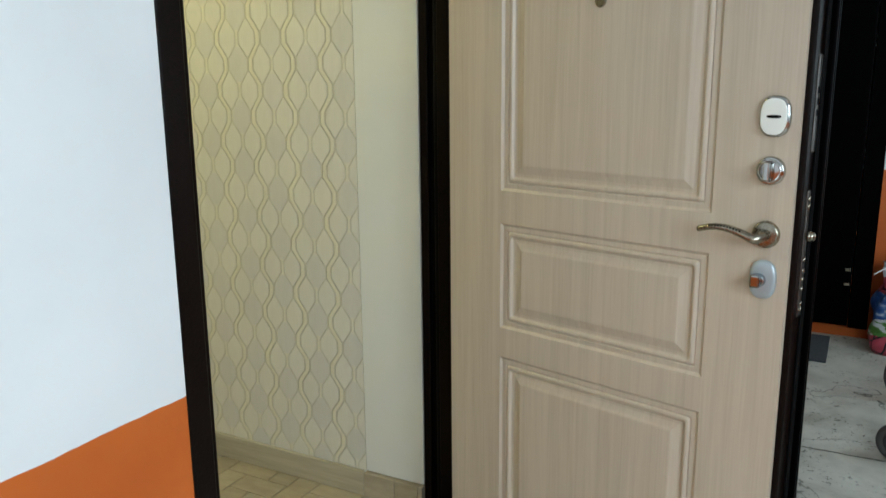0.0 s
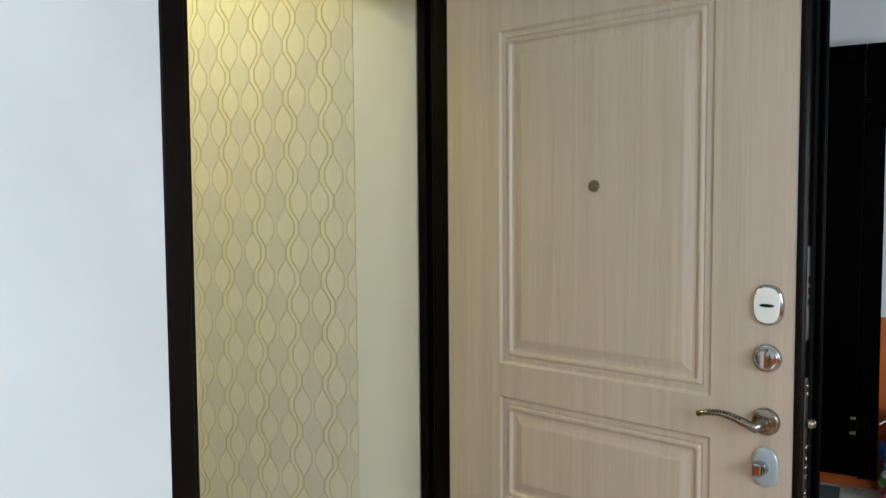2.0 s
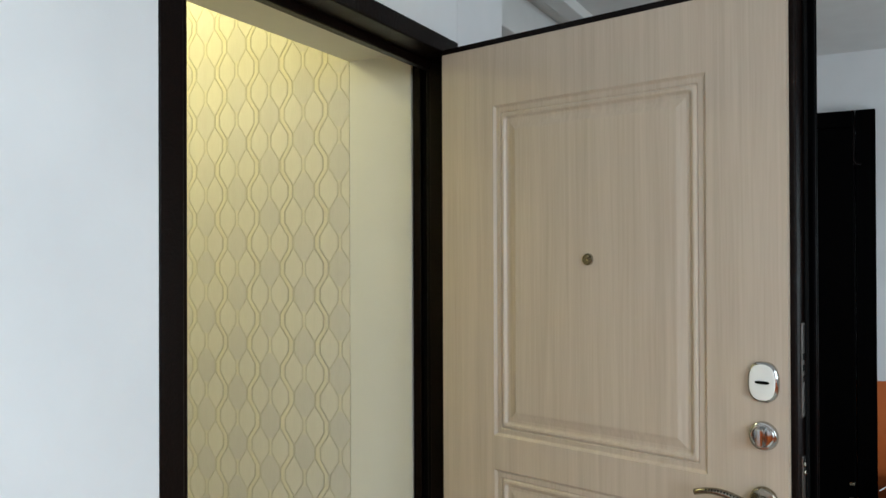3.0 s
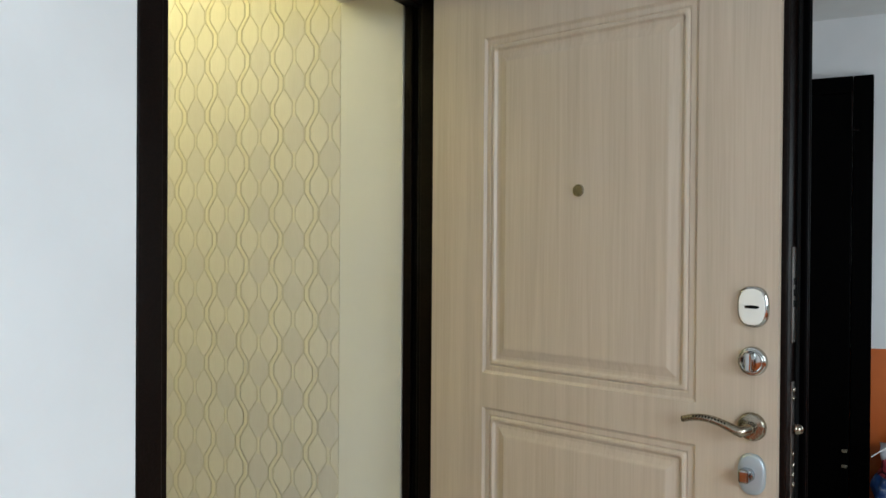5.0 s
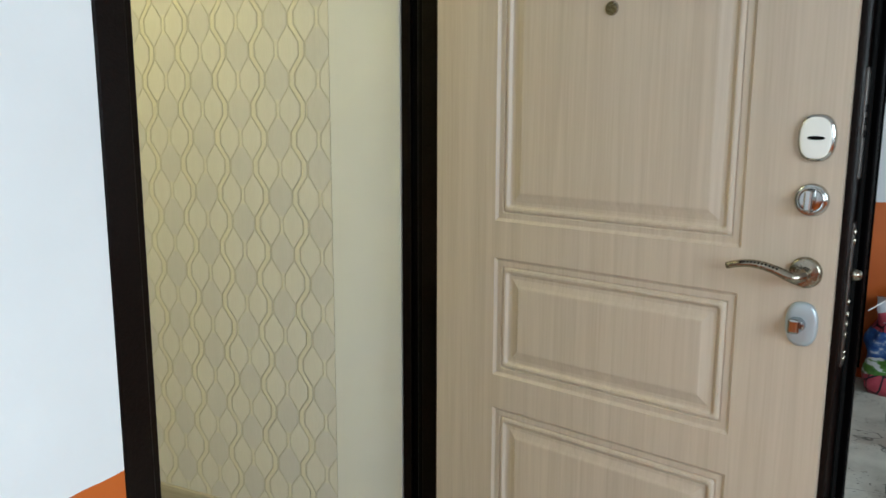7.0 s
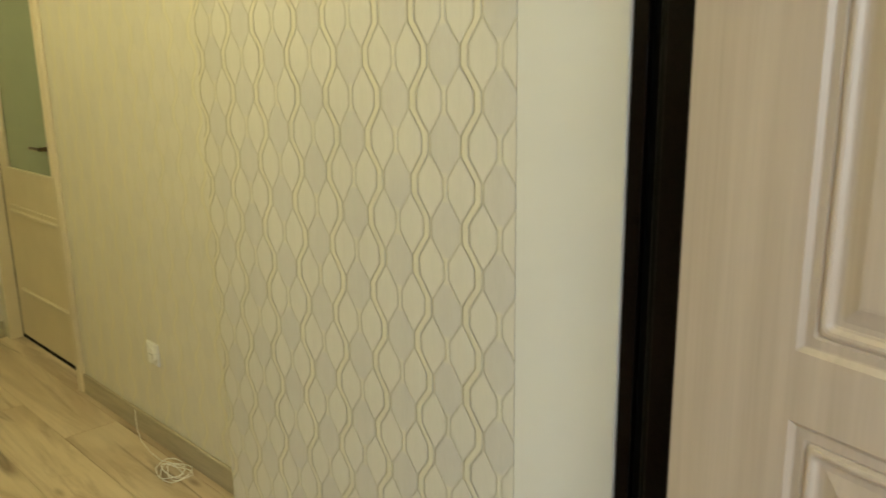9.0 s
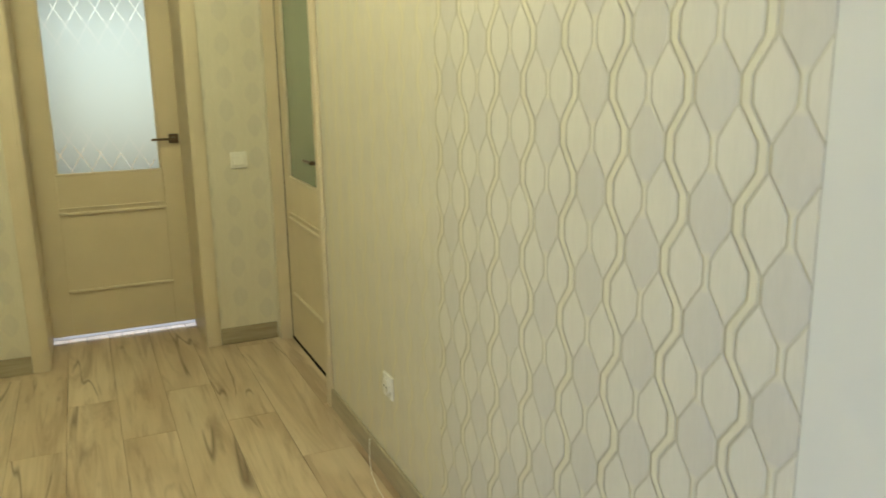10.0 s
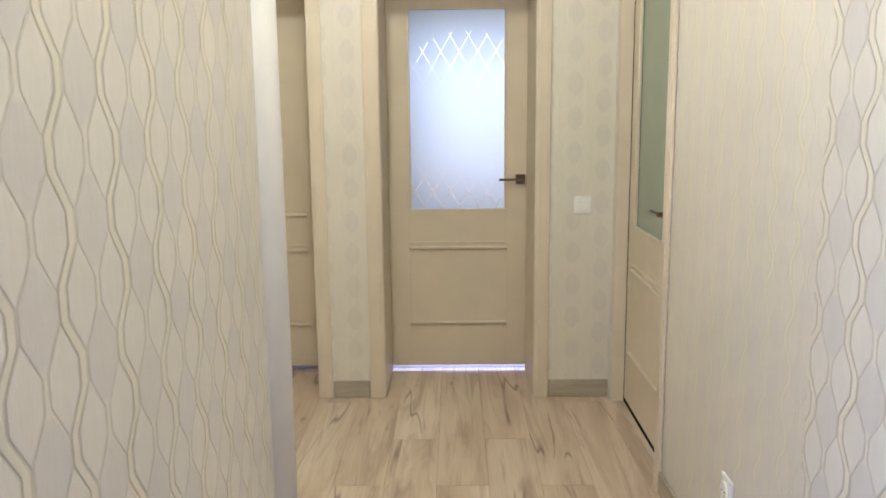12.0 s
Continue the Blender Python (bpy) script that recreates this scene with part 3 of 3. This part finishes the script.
P_U = (0.176, 0.69)
part("inner_panel", moulded_face(LEAF_W, LEAF_BOT, LEAF_TOP, [(*P_U, 1.03, 1.802), (*P_U, 0.693, 0.952), (*P_U, 0.12, 0.619)]), M_VENEER, leaf, "bleached oak board with three moulded panels")
part("leaf_body", box(0.002, 0.851, 0.0135, 0.072, 0.03, 1.964, 0.003), M_STEEL, leaf, "dark brown steel door body")
bm = box(-0.02, 0.869, 0.0725, 0.080, 0.02, 1.978, 0.002)
add_box(bm, 0.852, 0.869, 0.062, 0.0722, 0.03, 1.952, 0.003)
part("outer_sheet", bm, M_NEIGH, leaf, "black painted outer sheet")
bm = bmesh.new()
add_tube(bm, [(0.854, 0.0575, 0.04), (0.854, 0.0575, 1.0), (0.854, 0.0575, 1.945)], 0.005, 8)
part("edge_seal", bm, M_BLACK, leaf, "black rubber seal along the door edge")

# lock plates on the closing edge
bm = box(0.8508, 0.8535, 0.033, 0.052, 1.155, 1.327, 0.001)
up = part("lock_plate", bm, M_PLATE, leaf, "grey zinc lock plate with bolt holes")
for z in (1.225, 1.245, 1.265):
    part("bolt_hole", box(0.8533, 0.8542, 0.038, 0.047, z - 0.006, z + 0.006, 0.0002), M_BLACK, up)
lo = part("lock_plate", box(0.8508, 0.8535, 0.034, 0.051, 0.845, 1.085, 0.001), M_PLATE, leaf, "narrow zinc lock plate with bolts")
for z in (1.07, 1.055, 0.955, 0.935, 0.918, 0.90, 0.87, 0.86):
    bm = bmesh.new()
    add_cyl(bm, pose(0.853, 0.0425, z, 0, 90, 0), 0.0055, 0.005, 0.0035, 12, 0.001)
    part("bolt", bm, M_NICKEL, lo, smooth=False)
bm = bmesh.new()
add_cyl(bm, pose(0.853, 0.044, 1.0, 0, 90, 0), 0.009, 0.011, 0.010, 16, 0.003)
bmesh.ops.create_uvsphere(bm, u_segments=16, v_segments=10, radius=0.0095, matrix=pose(0.861, 0.045, 1.0))
part("latch", bm, M_NICKEL, lo, "rounded metal latch bolt", True)


def oval(w, h, d, n=40, power=2.6):
    """A rounded escutcheon: a superellipse with a softened rim; its back at y=0, its face towards -y."""
    bm = bmesh.new()
    loops = []
    for s, y in ((1.0, 0.0), (1.0, -d * 0.45), (0.95, -d * 0.72), (0.84, -d * 0.86), (0.6, -d * 0.95), (0.3, -d)):
        ring = []
        for i in range(n):
            a = 2 * math.pi * i / n
            c, q = math.cos(a), math.sin(a)
            ring.append(bm.verts.new((s * w / 2 * math.copysign(abs(c) ** (2 / power), c), y, s * h / 2 * math.copysign(abs(q) ** (2 / power), q))))
        loops.append(ring)
    for a, b in zip(loops, loops[1:]):
        for i in range(n):
            bm.faces.new((a[i], a[(i + 1) % n], b[(i + 1) % n], b[i]))
    bm.faces.new(loops[-1])
    bm.faces.new(loops[0][::-1])
    bmesh.ops.recalc_face_normals(bm, faces=bm.faces)
    return bm


def sunk(bm, x, y, z):
    bmesh.ops.translate(bm, verts=bm.verts, vec=(x, y, z))
    return bm


U_LOCK = 0.797
ring = part("upper_escutcheon", sunk(oval(0.056, 0.074, 0.010), U_LOCK, 0, 1.219), M_CHROME, leaf, "oval chrome keyhole cover", True)
part("cover_face", sunk(oval(0.047, 0.065, 0.0025), U_LOCK, -0.0101, 1.219), plain("white_enamel", (0.78, 0.77, 0.72), 0.2), ring, "white face of the keyhole cover")
part("keyhole", sunk(oval(0.026, 0.006, 0.0012), U_LOCK + 0.001, -0.0127, 1.219), M_BLACK, ring, "dark keyhole slot")
bm = bmesh.new()
add_cyl(bm, pose(U_LOCK, 0, 1.121, 90, 0, 0), 0.027, 0.025, 0.010, 32, 0.002)
add_torus(bm, pose(U_LOCK, -0.0105, 1.121, 90, 0, 0), 0.0195, 0.0022, 32, 8)
turn = part("thumb_turn_rose", bm, M_CHROME, leaf, "round chrome rose", True)
bm = bmesh.new()
add_box(bm, U_LOCK - 0.006, U_LOCK + 0.006, -0.030, -0.0102, 1.121 - 0.017, 1.121 + 0.017, 0.003)
part("thumb_turn", bm, M_CHROME, turn, "chrome thumb turn")
plate = part("lower_escutcheon", sunk(oval(0.050, 0.074, 0.009, power=2.5), U_LOCK, 0, 0.917), M_SATIN, leaf, "rounded satin chrome cylinder plate", True)
bm = box(U_LOCK - 0.014, U_LOCK + 0.004, -0.034, -0.008, 0.905, 0.93, 0.004)
add_cyl(bm, pose(U_LOCK - 0.004, -0.008, 0.917, 90, 0, 0), 0.013, 0.012, 0.012, 20, 0.002)
part("thumb_turn", bm, plain("dark_chrome", (0.34, 0.34, 0.35), 0.16, 1.0), plate, "grey metal thumb turn")
handle = empty("handle")
handle.parent = leaf
bm = bmesh.new()
add_cyl(bm, pose(U_LOCK, 0, 1.003, 90, 0, 0), 0.0265, 0.024, 0.011, 32, 0.003)
part("rose", bm, M_NICKEL, handle, "round antique nickel rose", True)
bm = bmesh.new()
pts, rad = [(U_LOCK, -0.008, 1.003), (U_LOCK, -0.030, 1.002)], [0.011, 0.0105]


def lever_line(a):
    return U_LOCK - 0.008 - 0.106 * a, -0.042 - 0.003 * math.sin(a * 3), 0.998 + 0.017 * math.sin(math.pi * 0.84 * a)


for i in range(19):
    pts.append(lever_line(i / 18))
    rad.append(0.0092 - 0.0034 * (i / 18) ** 0.6)
add_tube(bm, pts, rad, 16)
lever = part("lever", bm, M_NICKEL, handle, "curved antique nickel lever", True)
bm = bmesh.new()
for i in range(11):
    a = 0.22 + i * 0.055
    x, y, z = lever_line(a)
    q = 0.0092 - 0.0034 * a ** 0.6
    add_box(bm, x - 0.0014, x + 0.0014, y - q * 0.82 - 0.0008, y - q * 0.82 + 0.0012, z + q * 0.25, z + q * 0.75)
part("engraving", bm, M_BLACK, lever, "dark engraved notches")
bm = bmesh.new()
add_cyl(bm, pose(0.429, 0.0045, 1.442, 90, 0, 0), 0.0135, 0.0125, 0.007, 28, 0.0015)
peep = part("peephole", bm, M_NICKEL, leaf, "small round metal peephole cover")

# ---- inner doors ----


def lever_handle(parent, x, y, z, side, m=M_BRONZE):
    """A square rose and a thin straight lever on a face that looks to -y."""
    h = empty("handle")
    h.parent = parent
    part("rose", box(x - 0.024, x + 0.024, y - 0.010, y, z - 0.024, z + 0.024, 0.002), m, h, "square dark bronze rose")
    bm = bmesh.new()
    add_cyl(bm, pose(x, y - 0.009, z, 90, 0, 0), 0.010, 0.009, 0.038, 16)
    xs = sorted((x + side * 0.008, x - side * 0.112))
    add_box(bm, xs[0], xs[1], y - 0.052, y - 0.040, z - 0.006, z + 0.006, 0.0025)
    part("lever", bm, m, h, "slim dark bronze lever")


def inner_door(name, m, w, glass, hand, label, casings=("l", "r"), depth=0.4, pane_mat=None, grooves=(0.671, 0.268), gap=0.02):
    """A cream film door in its opening. Local x across the opening, y=0 the wall's face, y=depth the leaf's face."""
    d = empty(name, m)
    tagged(d, label, "door", kind="structure")
    lt = 2.0
    bm = bmesh.new()
    y0, y1 = depth, depth + 0.036
    s = 0.108
    if glass:
        g0, g1 = glass
        add_box(bm, 0.0042, s, y0, y1, gap, lt, 0.002)
        add_box(bm, w - s, w - 0.0042, y0, y1, gap, lt, 0.002)
        add_box(bm, s, w - s, y0, y1, gap, g0, 0.0005)
        add_box(bm, s, w - s, y0, y1, g1, lt, 0.0005)
    else:
        add_box(bm, 0.006, w - 0.006, y0, y1, gap, lt, 0.002)
    lf = part("leaf", bm, M_DOOR, d, "matt cream door leaf")
    for z in grooves:
        bm = box(s - 0.004, w - s + 0.004, y0 - 0.014, y0 + 0.002, z - 0.008, z + 0.008, 0.006, 3)
        part("moulding", bm, M_CASING, lf)
        if 0.6 < z < 0.7:
            bm = box(s - 0.004, w - s + 0.004, y0 - 0.007, y0 + 0.002, z + 0.024, z + 0.031, 0.002)
            part("moulding", bm, M_CASING, lf)
    if glass:
        bm = box(s + 0.001, w - s - 0.001, y0 + 0.014, y0 + 0.020, g0 + 0.001, g1 - 0.001)
        pane = part("glass_pane", bm, pane_mat, lf, "frosted glass pane")
        bm = bmesh.new()
        for a in ((s, s + 0.012, g0 + 0.012, g1), (w - s - 0.012, w - s, g0 + 0.012, g1), (s, w - s, g0, g0 + 0.0118)):
            add_box(bm, a[0], a[1], y0 - 0.003, y0 + 0.013, a[2], a[3], 0.003)
        part("glazing_bead", bm, M_CASING, lf)
    # lining of the opening, with a stop, and casings on the wall's face
    for x0, x1 in ((-0.001, 0.004), (w - 0.004, w + 0.001)):
        part("lining", box(x0, x1, -0.001, depth + 0.04, 0, 2.046, 0.001), M_CASING, d)
    part("lining_head", box(0.0045, w - 0.0045, -0.001, depth + 0.04, 2.006, 2.046, 0.001), M_CASING, d)
    for c in casings:
        x0, x1 = (-0.072, 0.002) if c == "l" else (w - 0.002, w + 0.067)
        bm = box(x0, x1, -0.014, -0.0005, 0, 2.112, 0.005)
        add_box(bm, x0 + 0.014, x1 - 0.014, -0.017, -0.012, 0, 2.112, 0.002)
        part("casing", bm, M_CASING, d)
    part("casing_head", box(0.003, w - 0.003, -0.014, -0.0005, 2.04, 2.112, 0.005), M_CASING, d)
    if hand:
        lever_handle(d, hand[0], depth, hand[1], hand[2])
    return d


inner_door("door_1", pose(-0.958, 4.2, 0), 0.72, (0.862, 1.872), (0.682, 1.025, 1), "closed cream door with bright etched frosted glass", pane_mat=M_FROST, gap=0.032)
inner_door("door_2", pose(-2.0, 4.2, 0), 0.72, None, (0.04, 1.025, -1), "closed cream panelled door at the hall end", grooves=(0.848, 0.66, 0.262), gap=0.03)
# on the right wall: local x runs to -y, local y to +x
inner_door("door_3", pose(0.125, 4.137, 0, 0, 0, -90), 0.874, (0.85, 1.872), None, "closed cream door with green frosted glass, the dark room behind painted in", casings=("r",), depth=0.06, pane_mat=M_GREENGLASS, grooves=(0.655, 0.268))
# Unseen panels added behind two doors: black keeps gaps dark, white stops room light.
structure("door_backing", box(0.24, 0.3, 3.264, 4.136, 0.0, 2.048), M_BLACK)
structure("door_backing", box(-2.0, -1.28, 4.645, 4.7, 0.3, 2.048), M_WHITE)

# ---- small things in the hall ----
d3 = bpy.data.objects["door_3"]
lever_handle(d3, 0.70, 0.06, 0.985, 1)
# Black strips added for the shade in the gaps below and beside the leaf.
part("bottom_seal", box(0.004, 0.87, 0.060, 0.09, 0.0, 0.017), M_BLACK, d3, "black strip standing in for the shaded gap under the door")
part("edge_seal", box(0.0042, 0.0125, 0.0585, 0.062, 0.0, 2.0), M_BLACK, d3, "black strip standing in for the shaded gap at the door edge")

sw = empty("light_switch", pose(-0.019, 4.2, 0.936))
tagged(sw, "white square plastic light switch on cream wallpaper", "switch")
part("plate", box(-0.041, 0.041, -0.009, -0.0005, -0.041, 0.041, 0.004), M_PLASTIC, sw)
part("rocker", box(-0.024, 0.024, -0.015, -0.0092, -0.026, 0.030, 0.003), M_PLASTIC, sw)

so = empty("wall_socket", pose(0.125, 2.53, 0.345, 0, 0, -90))
tagged(so, "white plastic wall socket low on the wallpaper", "socket")
bm = box(-0.041, 0.041, -0.009, -0.0005, -0.041, 0.041, 0.004)
part("plate", bm, M_PLASTIC, so)
bm = bmesh.new()
add_cyl(bm, pose(0, -0.0092, 0, 90, 0, 0), 0.027, 0.026, 0.006, 28, 0.002)
part("insert", bm, M_PLASTIC, so, smooth=False)
for x in (-0.0095, 0.0095):
    bm = bmesh.new()
    add_cyl(bm, pose(x, -0.0153, 0, 90, 0, 0), 0.0028, 0.0028, 0.0006, 12)
    part("pin_hole", bm, M_BLACK, so)

# thin white cable: down from the skirting, then a loose coil on the floor
rnd = random.Random(5)
bm = bmesh.new()
pts = [(0.106, 2.70, 0.085), (0.100, 2.69, 0.06), (0.09, 2.66, 0.02), (0.075, 2.60, 0.004), (0.06, 2.50, 0.004), (0.055, 2.42, 0.006)]
for i in range(60):
    a = i * 0.42
    r = 0.045 + 0.022 * math.sin(i * 0.31) + 0.008 * rnd.random()
    pts.append((0.045 + r * 0.75 * math.cos(a), 2.29 + r * 1.25 * math.sin(a), 0.006 + 0.022 * (0.5 + 0.5 * math.sin(i * 0.77))))
add_tube(bm, pts, 0.0017, 6)
tagged(part("cable", bm, M_PLASTIC, smooth=True), "thin white cable loosely coiled on the floor", "cable")

# ---- things on the landing ----
nd = empty("neighbour_door", pose(2.4, 0.0, 0.0))
tagged(nd, "closed black painted steel door with raised frame", "door", kind="structure")
bm = box(-0.055, -0.001, -0.56, -0.475, 0.06, 2.13, 0.004)
add_box(bm, -0.055, -0.001, 0.42, 0.50, 0.06, 2.13, 0.004)
add_box(bm, -0.055, -0.001, -0.473, 0.418, 2.05, 2.13, 0.004)
part("door_frame", bm, M_NEIGH, nd)
part("leaf", box(-0.062, -0.001, -0.472, 0.417, 0.07, 2.048, 0.004), M_NEIGH, nd)
bm = bmesh.new()
add_tube(bm, [(-0.064, -0.468, 2.06), (-0.066, -0.468, 1.97), (-0.066, -0.468, 1.88)], 0.004, 8)
add_box(bm, -0.074, -0.06, -0.50, -0.462, 1.868, 1.876, 0.001)
part("hinge", bm, M_STEEL, nd)
for z in (0.357, 0.285):
    part("bracket", box(-0.078, -0.061, -0.466, -0.440, z - 0.008, z + 0.008, 0.003), M_NICKEL, nd, "small bright metal bracket")

tagged(part("doormat", box(1.93, 2.33, -0.405, 0.25, 0.0, 0.012, 0.004), M_MAT), "flat dark grey doormat on the concrete floor", "mat")


def bag():
    """A slumped shopping bag: rounded box of rings with folds and a gathered top."""
    bm = bmesh.new()
    r = random.Random(3)
    n, rings = 48, []
    for j in range(17):
        t = j / 16
        z = 0.42 * t
        w = 0.165 + 0.012 * math.sin(t * 14) - 0.04 * t ** 3
        d = 0.115 - 0.035 * t ** 2
        if j == 0:
            w, d = w * 0.95, d * 0.95
        ring = []
        for i in range(n):
            a = 2 * math.pi * i / n
            c, q = math.cos(a), math.sin(a)
            f = 1 + 0.06 * math.sin(3 * a + 9 * t) + 0.035 * math.sin(7 * a - 13 * t) + 0.02 * (r.random() - 0.5)
            ring.append(bm.verts.new((d * f * math.copysign(abs(c) ** 0.7, c), w * f * math.copysign(abs(q) ** 0.7, q), max(0.0, z + 0.012 * math.sin(5 * a) * t))))
        rings.append(ring)
    for a, b in zip(rings, rings[1:]):
        for i in range(n):
            bm.faces.new((a[i], a[(i + 1) % n], b[(i + 1) % n], b[i]))
    bm.faces.new(rings[0][::-1])
    bm.faces.new(rings[-1])
    return bm


b = empty("shopping_bag", pose(2.265, -0.74, 0.0, 0, 0, 4))
tagged(b, "bulging plastic shopping bag in bright printed colours", "bag")
part("sack", bag(), M_BAG, b, smooth=True)
bm = bmesh.new()
add_tube(bm, [(-0.03, 0.06, 0.42), (-0.06, 0.10, 0.44), (-0.09, 0.155, 0.405), (-0.10, 0.185, 0.385)], 0.003, 8)
part("strap", bm, M_PLASTIC, b, "thin white carrying strap")
bm = box(-0.03, 0.05, 0.03, 0.09, 0.43, 0.475, 0.012)
part("packet", bm, plain("grey_foil", (0.35, 0.36, 0.4), 0.3), b, "grey packet sticking out of the top")


def wheel(parent, x, y, r, w, yaw):
    wh = empty("wheel")
    wh.parent = parent
    m = pose(x, y, r, 90, 0, yaw)
    bm = add_torus(bmesh.new(), m, r * 0.78, r * 0.22, 40, 14, w / (r * 0.44))
    part("tyre", bm, M_TYRE, wh, "dark grey rubber tyre", True)
    bm = bmesh.new()
    add_cyl(bm, m @ Matrix.Translation((0, 0, -w * 0.35)), r * 0.62, r * 0.62, w * 0.7, 28, 0.003)
    add_cyl(bm, m @ Matrix.Translation((0, 0, -w * 0.6)), r * 0.2, r * 0.2, w * 1.2, 16, 0.002)
    part("rim", bm, M_TUBE, wh, "dark plastic rim")


st = empty("stroller")
tagged(st, "folded dark stroller with grey rubber wheels on concrete", "stroller")
wheel(st, 1.56, -0.745, 0.125, 0.05, 100)
wheel(st, 1.0, -0.665, 0.068, 0.04, 70)
bm = bmesh.new()
add_tube(bm, [(1.56, -0.77, 0.125), (1.57, -0.86, 0.16), (1.55, -1.02, 0.42), (1.50, -1.1, 0.72)], 0.014)
add_tube(bm, [(1.0, -0.69, 0.068), (1.04, -0.79, 0.15), (1.40, -1.0, 0.36), (1.7, -1.08, 0.62)], 0.014)
part("frame", bm, M_TUBE, st, "dark tubular frame")
part("front_fork", add_tube(bmesh.new(), [(1.0, -0.635, 0.068), (1.005, -0.64, 0.12), (1.02, -0.71, 0.15)], 0.009), M_TUBE, st)

# ---- planks and tiles ----


def piece(name, me, loc, parent, turn=0.0):
    ob = new(name, me)
    ob.matrix_world = pose(*loc, 0, 0, turn)
    ob.parent = parent
    return ob


def slab(name, lx, ly, h, bevel, mat):
    me = bpy.data.meshes.new(name)
    bm = bmesh.new()
    x, y, b = lx / 2, ly / 2, bevel
    lo_ = [bm.verts.new(p) for p in ((-x, -y, -h), (x, -y, -h), (x, y, -h), (-x, y, -h))]
    mid = [bm.verts.new(p) for p in ((-x, -y, -b), (x, -y, -b), (x, y, -b), (-x, y, -b))]
    top = [bm.verts.new(p) for p in ((-x + b, -y + b, 0), (x - b, -y + b, 0), (x - b, y - b, 0), (-x + b, y - b, 0))]
    for a, c in ((lo_, mid), (mid, top)):
        for i in range(4):
            bm.faces.new((a[i], a[(i + 1) % 4], c[(i + 1) % 4], c[i]))
    bm.faces.new(top)
    bm.to_mesh(me)
    bm.free()
    me.materials.append(mat)
    return me


PW, PL = 0.195, 1.29
meshes = {}
col = 0
x = 0.3 - PW
while x > -2.75:
    xc = x
    y = 3.264 - PL * 3 + (0 if col % 2 == 0 else PL * (0.33 + 0.34 * (col % 3 == 1)))
    while y < 4.66:
        y0, y1 = max(y, 1.562), min(y + PL, 4.655)
        if y1 - y0 > 0.03:
            key = round(y1 - y0, 3)
            if key not in meshes:
                meshes[key] = slab("plank", PW - 0.0012, key - 0.0015, 0.011, 0.0012, M_PLANK)
            piece("plank", meshes[key], (xc + PW / 2 - 0.015, (y0 + y1) / 2, 0.0), floor_hall)
        y += PL
    x -= PW
    col += 1

# wood-look tiles in a square herringbone
TW, TL = 0.085, 0.17
t_mesh = {}
for i in range(-16, 18):
    for j in range(-16, 18):
        bx, by = -0.5 + i * TW * 1.0, 0.99 + j * TW * 1.0
        k = (i - j) % 4
        if k == 0:
            x0, x1, y0, y1 = bx, bx + TL, by, by + TW
        elif k == 3:
            x0, x1, y0, y1 = bx, bx + TW, by, by + TL
        else:
            continue
        x0, x1, y0, y1 = max(x0, -1.05), min(x1, 0.045), max(y0, 0.608), min(y1, 1.552)
        if x1 - x0 < 0.01 or y1 - y0 < 0.01:
            continue
        key = (round(x1 - x0, 3), round(y1 - y0, 3))
        if key not in t_mesh:
            t_mesh[key] = slab("tile", key[0] - 0.003, key[1] - 0.003, 0.011, 0.001, M_TILE)
        piece("tile", t_mesh[key], ((x0 + x1) / 2, (y0 + y1) / 2, 0.0), floor_entry)
structure("floor_strip", box(-1.02, 0.0, 1.548, 1.568, -0.002, 0.004, 0.001), M_NICKEL, "thin metal strip between tiles and laminate")
